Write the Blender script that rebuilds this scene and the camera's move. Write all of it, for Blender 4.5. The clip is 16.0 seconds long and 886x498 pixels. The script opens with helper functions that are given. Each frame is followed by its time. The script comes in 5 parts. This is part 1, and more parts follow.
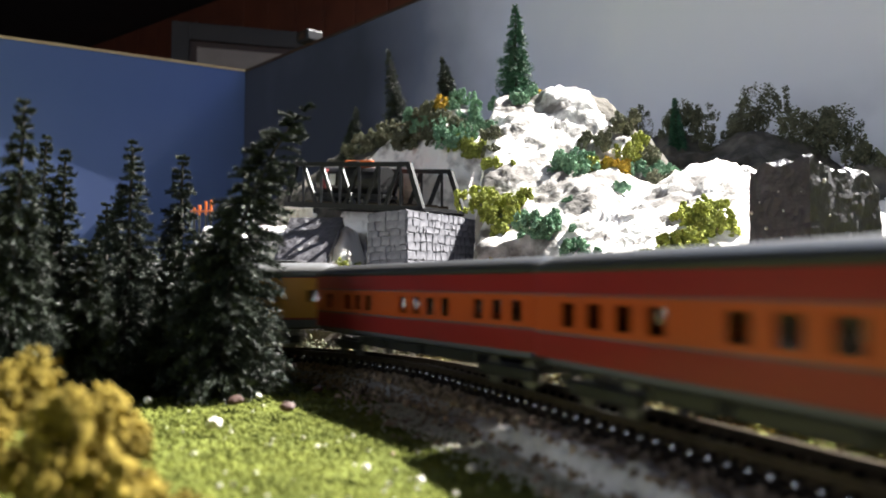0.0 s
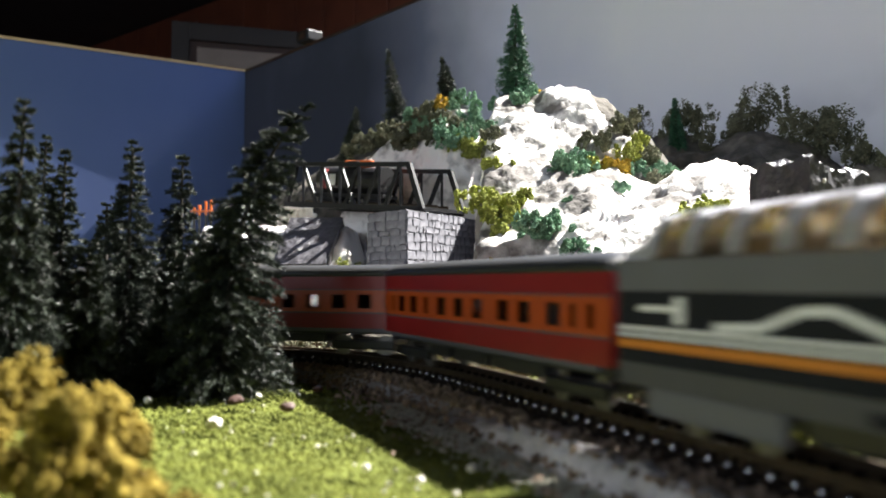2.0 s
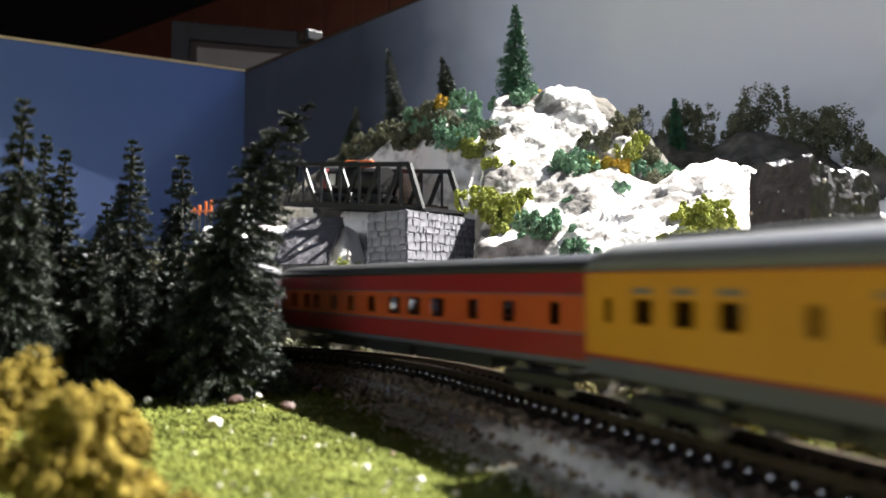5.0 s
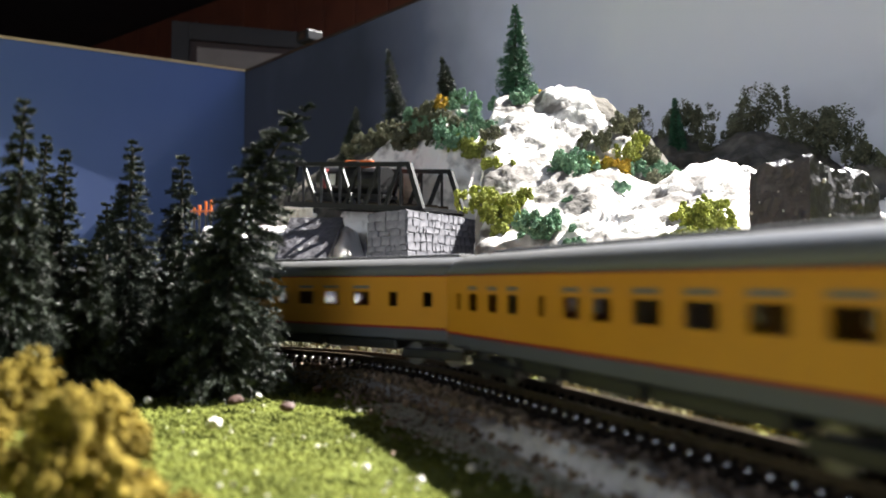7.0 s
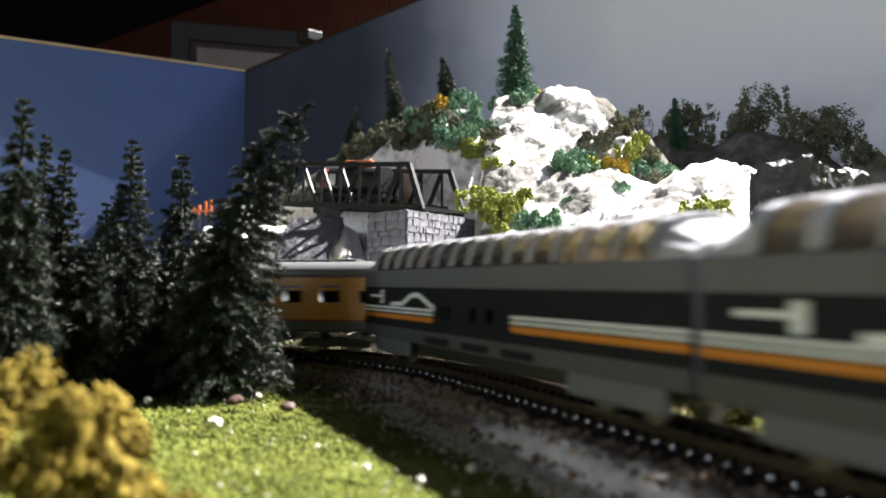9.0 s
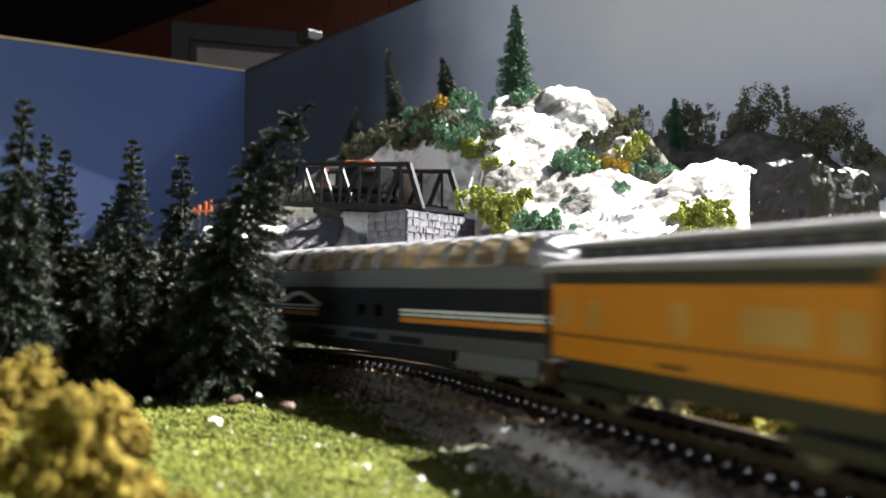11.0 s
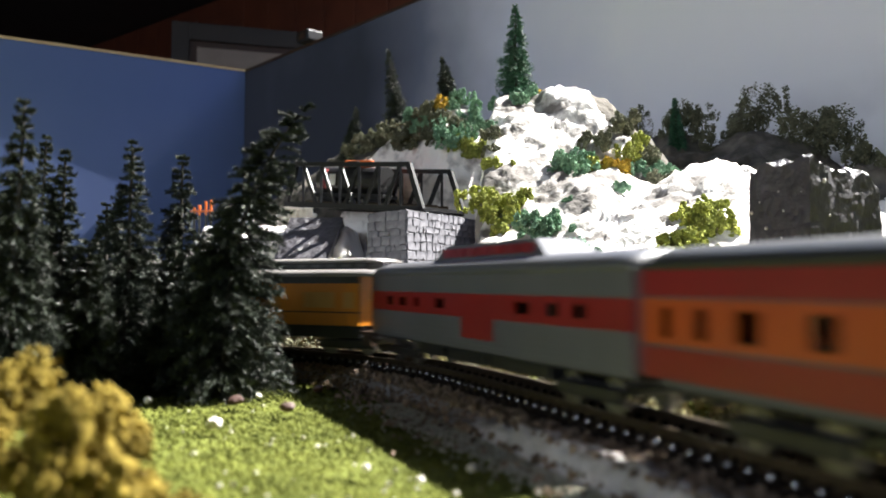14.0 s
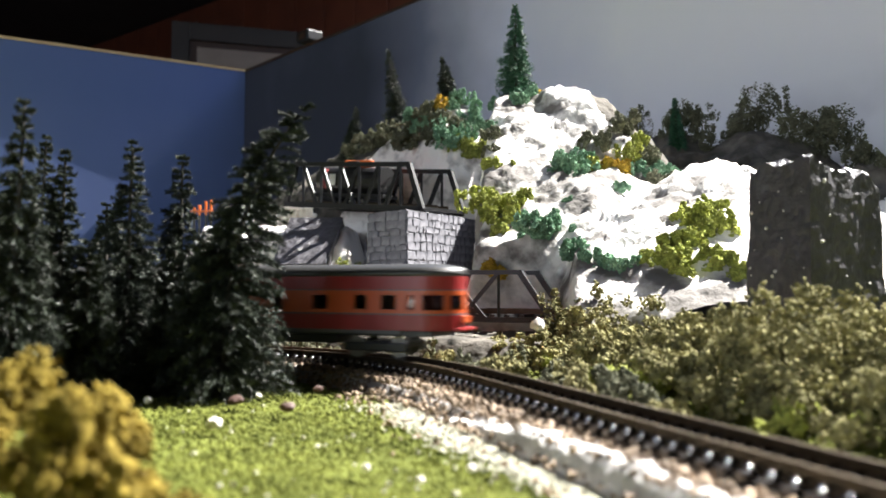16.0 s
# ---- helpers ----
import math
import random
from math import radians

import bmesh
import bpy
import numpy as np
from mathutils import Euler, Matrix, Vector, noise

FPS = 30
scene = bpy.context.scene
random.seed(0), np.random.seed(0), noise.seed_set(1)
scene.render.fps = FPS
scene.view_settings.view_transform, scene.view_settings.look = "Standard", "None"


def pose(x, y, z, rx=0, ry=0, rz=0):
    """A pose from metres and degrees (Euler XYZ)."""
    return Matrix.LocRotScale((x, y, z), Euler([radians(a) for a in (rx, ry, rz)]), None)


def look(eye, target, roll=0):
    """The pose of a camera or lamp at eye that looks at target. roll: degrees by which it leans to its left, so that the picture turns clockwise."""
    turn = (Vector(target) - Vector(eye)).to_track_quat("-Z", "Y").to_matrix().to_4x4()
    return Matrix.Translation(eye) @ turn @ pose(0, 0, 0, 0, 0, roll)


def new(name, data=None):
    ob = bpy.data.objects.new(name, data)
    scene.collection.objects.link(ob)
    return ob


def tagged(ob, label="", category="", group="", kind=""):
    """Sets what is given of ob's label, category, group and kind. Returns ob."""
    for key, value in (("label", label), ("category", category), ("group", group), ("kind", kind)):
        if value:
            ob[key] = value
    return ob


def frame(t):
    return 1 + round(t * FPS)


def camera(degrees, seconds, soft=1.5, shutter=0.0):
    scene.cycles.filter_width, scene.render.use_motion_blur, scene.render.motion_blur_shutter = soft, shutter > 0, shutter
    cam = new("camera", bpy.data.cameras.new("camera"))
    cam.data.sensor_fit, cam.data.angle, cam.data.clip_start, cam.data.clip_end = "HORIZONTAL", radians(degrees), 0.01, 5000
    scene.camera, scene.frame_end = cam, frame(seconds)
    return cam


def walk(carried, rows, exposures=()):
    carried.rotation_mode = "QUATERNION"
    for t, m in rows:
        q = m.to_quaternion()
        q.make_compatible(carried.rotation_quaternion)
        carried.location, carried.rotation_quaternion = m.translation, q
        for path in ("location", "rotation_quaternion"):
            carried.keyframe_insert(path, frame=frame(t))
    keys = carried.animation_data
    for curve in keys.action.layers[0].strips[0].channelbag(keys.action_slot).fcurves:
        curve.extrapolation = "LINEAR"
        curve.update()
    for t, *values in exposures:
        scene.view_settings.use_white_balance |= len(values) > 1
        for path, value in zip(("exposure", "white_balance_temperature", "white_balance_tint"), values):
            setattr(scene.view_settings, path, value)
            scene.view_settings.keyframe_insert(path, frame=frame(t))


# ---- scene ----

# A small table-top railway, in metres; z = 0 is the turf beside the track.
cam = camera(56.0, 16.0, soft=1.6, shutter=0.95)
cam.data.dof.use_dof = True
cam.data.dof.focus_distance = 0.36
cam.data.dof.aperture_fstop = 24
EYE = pose(0, 0, 0.028, 92.3, 0, 0)
walk(cam, [(0.0, EYE), (16.0, EYE)], exposures=[(0.0, 2.6, 6280, 11), (16.0, 2.6, 6280, 11)])

# ---- light ----
SUN_AZ = math.atan2(0.87, 0.493)          # from +y towards +x
SUN_EL = radians(49)
world = bpy.data.worlds.new("sky")
scene.world = world
world.use_nodes = True
wn = world.node_tree
sky = wn.nodes.new("ShaderNodeTexSky")
sky.sky_type = "NISHITA"
sky.sun_disc = False
sky.sun_elevation = SUN_EL
sky.sun_rotation = SUN_AZ
wn.nodes["Background"].inputs["Strength"].default_value = 0.065
wn.links.new(sky.outputs[0], wn.nodes["Background"].inputs["Color"])
sun = new("sun", bpy.data.lights.new("sun", "SUN"))
sun.data.energy = 5.0
sun.data.angle = radians(0.6)
sun.data.color = (1.0, 0.95, 0.86)
to_sun = Vector((math.sin(SUN_AZ) * math.cos(SUN_EL), math.cos(SUN_AZ) * math.cos(SUN_EL), math.sin(SUN_EL)))
sun.matrix_world = look(to_sun * 8, (0, 0, 0))
# unseen fill lamp, added to brighten the boards and the near car sides
FILL_LAMP = new("added_fill", bpy.data.lights.new("added_fill", "AREA"))
FILL_LAMP.data.shape = "RECTANGLE"
FILL_LAMP.data.size, FILL_LAMP.data.size_y = 2.4, 1.1
FILL_LAMP.data.energy = 5.0
FILL_LAMP.data.color = (0.86, 0.88, 1.0)
FILL_LAMP.matrix_world = look((-2.03, -2.41, 0.45), (0.0, 0.0, 0.3))


# ---- materials ----
def mat(name, a, b=None, rough=0.7, metal=0.0, scale=400.0, bump=0.0, rnd=0.0, detail=4.0, spec=0.5, bump_scale=None, mix=(0.35, 0.65)):
    """Two-tone noise paint with a second, coarser stain and fine relief."""
    m = bpy.data.materials.new(name)
    m.use_nodes = True
    t = m.node_tree
    bs = t.nodes["Principled BSDF"]
    bs.inputs["Roughness"].default_value = rough
    bs.inputs["Metallic"].default_value = metal
    bs.inputs["Specular IOR Level"].default_value = spec
    b = b or tuple(c * 0.75 for c in a)
    co = t.nodes.new("ShaderNodeTexCoord")
    n1 = t.nodes.new("ShaderNodeTexNoise")
    n1.inputs["Scale"].default_value = scale
    n1.inputs["Detail"].default_value = detail
    n2 = t.nodes.new("ShaderNodeTexNoise")
    n2.inputs["Scale"].default_value = scale * 0.17
    n2.inputs["Detail"].default_value = 3
    add = t.nodes.new("ShaderNodeMath")
    add.operation = "MULTIPLY_ADD"
    add.inputs[1].default_value = 0.5
    r = t.nodes.new("ShaderNodeValToRGB")
    r.color_ramp.elements[0].position, r.color_ramp.elements[1].position = mix
    r.color_ramp.elements[0].color = (*b, 1)
    r.color_ramp.elements[1].color = (*a, 1)
    half = t.nodes.new("ShaderNodeMath")
    half.operation = "MULTIPLY"
    half.inputs[1].default_value = 0.5
    for n in (n1, n2):
        t.links.new(co.outputs["Object"], n.inputs["Vector"])
    t.links.new(n2.outputs["Fac"], half.inputs[0])
    t.links.new(n1.outputs["Fac"], add.inputs[0])
    t.links.new(half.outputs[0], add.inputs[2])
    t.links.new(add.outputs[0], r.inputs["Fac"])
    col = r.outputs["Color"]
    if rnd:
        geo = t.nodes.new("ShaderNodeNewGeometry")
        hsv = t.nodes.new("ShaderNodeHueSaturation")
        mr = t.nodes.new("ShaderNodeMapRange")
        mr.inputs["To Min"].default_value = 1 - rnd
        mr.inputs["To Max"].default_value = 1 + rnd
        t.links.new(geo.outputs["Random Per Island"], mr.inputs["Value"])
        t.links.new(mr.outputs[0], hsv.inputs["Value"])
        t.links.new(col, hsv.inputs["Color"])
        col = hsv.outputs["Color"]
    t.links.new(col, bs.inputs["Base Color"])
    if bump:
        bp = t.nodes.new("ShaderNodeBump")
        bp.inputs["Strength"].default_value = 0.6
        bp.inputs["Distance"].default_value = bump
        n3 = t.nodes.new("ShaderNodeTexNoise")
        n3.inputs["Scale"].default_value = bump_scale or scale
        n3.inputs["Detail"].default_value = 6
        t.links.new(co.outputs["Object"], n3.inputs["Vector"])
        t.links.new(n3.outputs["Fac"], bp.inputs["Height"])
        t.links.new(bp.outputs["Normal"], bs.inputs["Normal"])
    return m


def glass_mat(name, tint, rough=0.05):
    m = bpy.data.materials.new(name)
    m.use_nodes = True
    t = m.node_tree
    bs = t.nodes["Principled BSDF"]
    bs.inputs["Base Color"].default_value = (*tint, 1)
    bs.inputs["Roughness"].default_value = rough
    bs.inputs["Transmission Weight"].default_value = 1.0
    bs.inputs["IOR"].default_value = 1.1
    return m


M_TURF = mat("turf", (0.108, 0.122, 0.024), (0.055, 0.066, 0.013), 0.95, scale=500, bump=0.0008, spec=0.1)
M_GRAIN = mat("turf_foam", (0.128, 0.142, 0.029), (0.060, 0.072, 0.015), 0.95, scale=120, rnd=0.32, spec=0.1)
M_PLASTER = mat("plaster_rock", (0.82, 0.80, 0.77), (0.17, 0.16, 0.15), 0.9, scale=60, bump=0.002, bump_scale=260, detail=8, spec=0.2, mix=(0.445, 0.53))
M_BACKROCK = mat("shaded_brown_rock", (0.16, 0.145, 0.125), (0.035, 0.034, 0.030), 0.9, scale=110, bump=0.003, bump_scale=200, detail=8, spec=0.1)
M_WHITEROCK = mat("bare_white_plaster", (0.82, 0.80, 0.77), (0.55, 0.53, 0.50), 0.9, scale=70, bump=0.001, bump_scale=300, detail=8, spec=0.2, mix=(0.38, 0.5))
M_KERB = mat("chalky_plaster", (0.62, 0.60, 0.59), (0.20, 0.19, 0.18), 0.9, scale=130, bump=0.001, bump_scale=700, detail=8, mix=(0.38, 0.58))
M_STONE = mat("cast_stone", (0.21, 0.21, 0.235), (0.075, 0.075, 0.09), 0.8, scale=180, bump=0.0015, spec=0.3, detail=8)
M_MORTAR = mat("mortar", (0.13, 0.13, 0.14), (0.07, 0.07, 0.08), 0.9, scale=600)
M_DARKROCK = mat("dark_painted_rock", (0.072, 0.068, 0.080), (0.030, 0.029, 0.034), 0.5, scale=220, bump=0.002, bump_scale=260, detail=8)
M_BLUE = mat("blue_backdrop_paint", (0.108, 0.152, 0.345), (0.090, 0.128, 0.300), 0.7, scale=6, spec=0.25)


def sky_with_glare(name):
    """Slate blue by the corner, brushed mottling; paler along the board with painted-in glare."""
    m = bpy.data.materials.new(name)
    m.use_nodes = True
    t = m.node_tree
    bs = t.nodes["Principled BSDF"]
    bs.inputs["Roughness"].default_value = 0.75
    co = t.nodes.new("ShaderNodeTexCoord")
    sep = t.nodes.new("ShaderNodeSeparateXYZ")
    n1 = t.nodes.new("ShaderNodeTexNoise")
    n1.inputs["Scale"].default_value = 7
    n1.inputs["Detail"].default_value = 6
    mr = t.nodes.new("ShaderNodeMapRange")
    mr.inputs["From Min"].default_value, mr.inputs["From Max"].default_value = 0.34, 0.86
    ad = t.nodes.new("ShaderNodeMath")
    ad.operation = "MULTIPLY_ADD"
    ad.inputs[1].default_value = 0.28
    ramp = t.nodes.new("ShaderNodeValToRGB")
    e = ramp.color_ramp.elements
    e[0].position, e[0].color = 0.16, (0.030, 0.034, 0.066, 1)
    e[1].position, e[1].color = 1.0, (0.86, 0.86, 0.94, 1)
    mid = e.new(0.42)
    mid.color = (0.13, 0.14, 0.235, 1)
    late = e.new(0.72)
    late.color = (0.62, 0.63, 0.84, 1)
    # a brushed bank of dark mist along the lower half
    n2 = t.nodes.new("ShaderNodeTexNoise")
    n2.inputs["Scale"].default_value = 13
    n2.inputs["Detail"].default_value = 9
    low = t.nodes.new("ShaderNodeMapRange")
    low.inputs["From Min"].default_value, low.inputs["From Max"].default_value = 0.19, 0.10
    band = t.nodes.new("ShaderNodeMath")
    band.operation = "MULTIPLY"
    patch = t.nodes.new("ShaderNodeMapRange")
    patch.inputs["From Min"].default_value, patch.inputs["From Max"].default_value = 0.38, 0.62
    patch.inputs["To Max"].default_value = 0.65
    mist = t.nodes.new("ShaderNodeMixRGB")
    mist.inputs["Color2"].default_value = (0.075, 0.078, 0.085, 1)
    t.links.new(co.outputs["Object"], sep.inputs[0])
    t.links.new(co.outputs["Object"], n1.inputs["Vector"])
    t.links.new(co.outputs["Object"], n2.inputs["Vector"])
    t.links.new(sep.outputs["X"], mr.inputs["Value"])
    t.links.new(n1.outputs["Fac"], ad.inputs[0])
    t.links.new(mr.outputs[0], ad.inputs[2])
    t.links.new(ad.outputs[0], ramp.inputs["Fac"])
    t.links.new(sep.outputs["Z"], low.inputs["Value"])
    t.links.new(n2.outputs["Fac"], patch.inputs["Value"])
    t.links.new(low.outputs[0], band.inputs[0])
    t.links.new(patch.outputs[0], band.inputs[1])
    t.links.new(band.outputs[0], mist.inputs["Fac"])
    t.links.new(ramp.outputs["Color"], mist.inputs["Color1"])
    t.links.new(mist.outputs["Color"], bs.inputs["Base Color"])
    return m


M_GREYBLUE = sky_with_glare("sky_with_glare")
M_PALEWOOD = mat("raw_board_edge", (0.55, 0.40, 0.24), (0.42, 0.28, 0.15), 0.8, scale=90)
M_PANEL = mat("red_brown_panelling", (0.16, 0.045, 0.02), (0.09, 0.025, 0.012), 0.6, scale=9)
M_PANEL_DARK = mat("dark_brown_door", (0.06, 0.03, 0.018), (0.04, 0.02, 0.012), 0.6, scale=9)
M_DARK = mat("dark_ceiling", (0.035, 0.03, 0.028), (0.02, 0.018, 0.017), 0.9, scale=5)
M_FRAMEGREY = mat("dark_brown_trim", (0.045, 0.035, 0.028), (0.030, 0.024, 0.02), 0.6, scale=12)
M_PANE = mat("tan_blind", (0.34, 0.28, 0.23), (0.26, 0.21, 0.17), 0.8, scale=14)
M_FLOOR = mat("floor_boards", (0.14, 0.10, 0.07), (0.08, 0.06, 0.04), 0.7, scale=8)
M_BLACK = mat("black_plastic", (0.018, 0.018, 0.02), (0.01, 0.01, 0.01), 0.4, scale=500)
M_BRIDGE = mat("black_bridge_plastic", (0.014, 0.014, 0.015), (0.008, 0.008, 0.009), 0.4, scale=500, spec=0.4)
M_RAIL = mat("rusty_rail", (0.085, 0.062, 0.038), (0.045, 0.033, 0.02), 0.45, 0.6, scale=300)
M_SPIKE = mat("spike_metal", (0.45, 0.44, 0.43), (0.3, 0.3, 0.3), 0.25, 1.0, scale=800)
M_TIE = mat("brown_tie", (0.022, 0.017, 0.014), (0.011, 0.009, 0.008), 0.22, scale=700, bump=0.0002)
M_STONES = mat("ballast_stone", (0.27, 0.20, 0.135), (0.12, 0.09, 0.066), 0.85, scale=150, rnd=0.55)
M_BED = mat("grey_roadbed", (0.36, 0.34, 0.33), (0.19, 0.18, 0.17), 0.9, scale=350, bump=0.001, detail=8)
M_DUST = mat("plaster_dust", (0.44, 0.43, 0.35), (0.24, 0.24, 0.17), 0.95, scale=250, rnd=0.3)
M_WHITE = mat("white_plaster", (0.60, 0.58, 0.55), (0.45, 0.43, 0.40), 0.9, scale=250, bump=0.0006)
M_CONIFER = mat("conifer_bristle", (0.032, 0.042, 0.027), (0.014, 0.020, 0.014), 0.55, scale=300, rnd=0.7, spec=0.3)
M_CONIFER_B = mat("bright_conifer_bristle", (0.03, 0.12, 0.06), (0.015, 0.06, 0.03), 0.6, scale=300, rnd=0.5)
M_TRUNK = mat("twisted_wire_trunk", (0.025, 0.022, 0.016), None, 0.7, scale=500)
M_OLIVE = mat("olive_foam", (0.29, 0.27, 0.13), (0.11, 0.105, 0.05), 0.95, scale=200, rnd=0.5, spec=0.1)
M_YELLOW_FOAM = mat("yellow_olive_foam", (0.25, 0.19, 0.038), (0.11, 0.082, 0.016), 0.95, scale=160, rnd=0.45, spec=0.1)
M_LIME = mat("lime_foam", (0.38, 0.41, 0.10), (0.15, 0.17, 0.04), 0.95, scale=160, rnd=0.4, spec=0.1)
M_GREEN = mat("green_foam", (0.22, 0.36, 0.24), (0.085, 0.16, 0.10), 0.95, scale=160, rnd=0.4, spec=0.1)
M_GOLD = mat("golden_foam", (0.50, 0.34, 0.05), (0.24, 0.16, 0.02), 0.95, scale=160, rnd=0.4, spec=0.1)
# grey-green foam with the hill's shade and haze mixed into its colour
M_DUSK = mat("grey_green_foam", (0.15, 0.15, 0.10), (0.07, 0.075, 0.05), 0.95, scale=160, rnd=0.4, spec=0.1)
M_RED = mat("red_enamel", (0.215, 0.011, 0.012), (0.18, 0.010, 0.011), 0.35, scale=60)
M_ORANGE = mat("orange_enamel", (0.39, 0.064, 0.010), (0.33, 0.054, 0.010), 0.35, scale=60)
M_ROOF = mat("black_roof_paint", (0.03, 0.03, 0.03), (0.022, 0.022, 0.022), 0.45, scale=60)
M_YELLOW = mat("yellow_enamel", (0.50, 0.22, 0.013), (0.44, 0.19, 0.012), 0.35, scale=60)
M_OLDYELLOW = mat("amber_enamel", (0.58, 0.21, 0.012), (0.51, 0.18, 0.012), 0.35, scale=60)
M_GREYROOF = mat("grey_roof_paint", (0.13, 0.13, 0.13), (0.10, 0.10, 0.10), 0.4, scale=60)
M_SKIRT = mat("grey_skirt_paint", (0.075, 0.08, 0.095), (0.06, 0.063, 0.075), 0.45, scale=60)
M_SILVER = mat("silver_paint", (0.125, 0.127, 0.140), (0.095, 0.097, 0.108), 0.4, 0.2, scale=60)
M_LTGREY = mat("light_grey_paint", (0.128, 0.130, 0.143), (0.105, 0.107, 0.118), 0.42, scale=60)
# skirt grey darkened for the weaker light low on the dome cars
M_LOWGREY = mat("shaded_grey_skirt", (0.070, 0.071, 0.080), (0.052, 0.053, 0.060), 0.5, scale=60)
M_DOMESILVER = mat("silver_dome_frame", (0.40, 0.40, 0.42), (0.32, 0.32, 0.34), 0.35, scale=80)
M_AMBER = mat("amber_stripe_paint", (0.58, 0.20, 0.025), (0.48, 0.16, 0.02), 0.4, scale=60)
M_NAVY = mat("dark_blue_grey_paint", (0.018, 0.019, 0.024), (0.012, 0.013, 0.016), 0.6, scale=60, spec=0.1)
M_STRIPE = mat("white_stripe_paint", (0.75, 0.75, 0.75), (0.68, 0.68, 0.68), 0.4, scale=60)
M_CREAM = mat("weathered_roof_paint", (0.25, 0.24, 0.23), (0.17, 0.16, 0.155), 0.4, scale=80)
M_BROWN = mat("brown_trim_paint", (0.05, 0.025, 0.015), None, 0.5, scale=80)
M_GLASS = glass_mat("window_glass", (0.42, 0.42, 0.42))
M_DOMEGLASS = glass_mat("amber_dome_glass", (0.95, 0.80, 0.52), 0.15)
# opaque pane whose amber stands in for light in the windows
M_LITPANE = mat("amber_lit_pane", (0.55, 0.33, 0.10), (0.42, 0.22, 0.05), 0.3, scale=120)
M_INTERIOR = mat("car_interior", (0.55, 0.48, 0.36), None, 0.8, scale=80)
M_STEEL = mat("worn_wheel_steel", (0.25, 0.24, 0.23), (0.12, 0.11, 0.1), 0.4, 0.8, scale=300)


# ---- mesh helpers ----
def mesh_of(name, verts, faces, material, smooth=False):
    me = bpy.data.meshes.new(name)
    me.from_pydata(verts, [], faces)
    me.materials.append(material)
    if smooth:
        me.polygons.foreach_set("use_smooth", [True] * len(me.polygons))
    me.update()
    return me


def part(name, bm, material, parent=None, label="", smooth=False, at=None):
    """Links a bmesh as one mesh object, under a thing or a part."""
    me = bpy.data.meshes.new(name)
    bmesh.ops.recalc_face_normals(bm, faces=bm.faces)
    bm.to_mesh(me)
    bm.free()
    me.materials.append(material)
    if smooth:
        me.polygons.foreach_set("use_smooth", [True] * len(me.polygons))
    ob = new(name, me)
    ob.parent = parent
    if at is not None:
        ob.matrix_basis = at
    if label:
        ob["label"] = label
    return ob


def add_box(bm, x0, x1, y0, y1, z0, z1, bevel=0.0, m=None):
    r = bmesh.ops.create_cube(bm, size=1.0)
    vs = r["verts"]
    mt = Matrix.Translation(((x0 + x1) / 2, (y0 + y1) / 2, (z0 + z1) / 2)) @ Matrix.Diagonal((abs(x1 - x0), abs(y1 - y0), abs(z1 - z0), 1))
    bmesh.ops.transform(bm, matrix=(m @ mt) if m is not None else mt, verts=vs)
    if bevel:
        es = list({e for v in vs for e in v.link_edges})
        bmesh.ops.bevel(bm, geom=es, offset=bevel, segments=2, affect="EDGES", profile=0.6)
    return bm


def box(x0, x1, y0, y1, z0, z1, bevel=0.0, m=None):
    return add_box(bmesh.new(), x0, x1, y0, y1, z0, z1, bevel, m)


def bar(bm, a, b, w, h):
    """A square bar from a to b."""
    a, b = Vector(a), Vector(b)
    q = (b - a).to_track_quat("X", "Z").to_matrix().to_4x4()
    return add_box(bm, 0, (b - a).length, -w / 2, w / 2, -h / 2, h / 2, 0, Matrix.Translation(a) @ q)


def empty(name, m=None):
    ob = new(name)
    if m is not None:
        ob.matrix_basis = m
    return ob


OCTA_V = np.array([(1, 0, 0), (-1, 0, 0), (0, 1, 0), (0, -1, 0), (0, 0, 1), (0, 0, -1)], float)
OCTA_F = np.array([(0, 2, 4), (2, 1, 4), (1, 3, 4), (3, 0, 4), (2, 0, 5), (1, 2, 5), (3, 1, 5), (0, 3, 5)])


def crumbs(name, pts, size, rng, material, flat=1.0, spread=0.4):
    """Many small uneven crumbs at the points, as one mesh."""
    n = len(pts)
    v = OCTA_V[None] * (1 + spread * rng.uniform(-1, 1, (n, 6, 1)))
    q = rng.normal(size=(n, 3, 3))
    q = np.linalg.qr(q)[0]
    v = np.einsum("nij,nkj->nki", q, v) * np.asarray(size).reshape(-1, 1, 1)
    v[:, :, 2] *= flat
    v = v + np.asarray(pts)[:, None, :]
    f = OCTA_F[None] + 6 * np.arange(n)[:, None, None]
    me = bpy.data.meshes.new(name)
    me.from_pydata(v.reshape(-1, 3).tolist(), [], f.reshape(-1, 3).tolist())
    me.materials.append(material)
    return me


def fbm(x, y, z=0.0, octaves=5):
    return noise.fractal(Vector((x, y, z)), 0.9, 2.1, octaves)


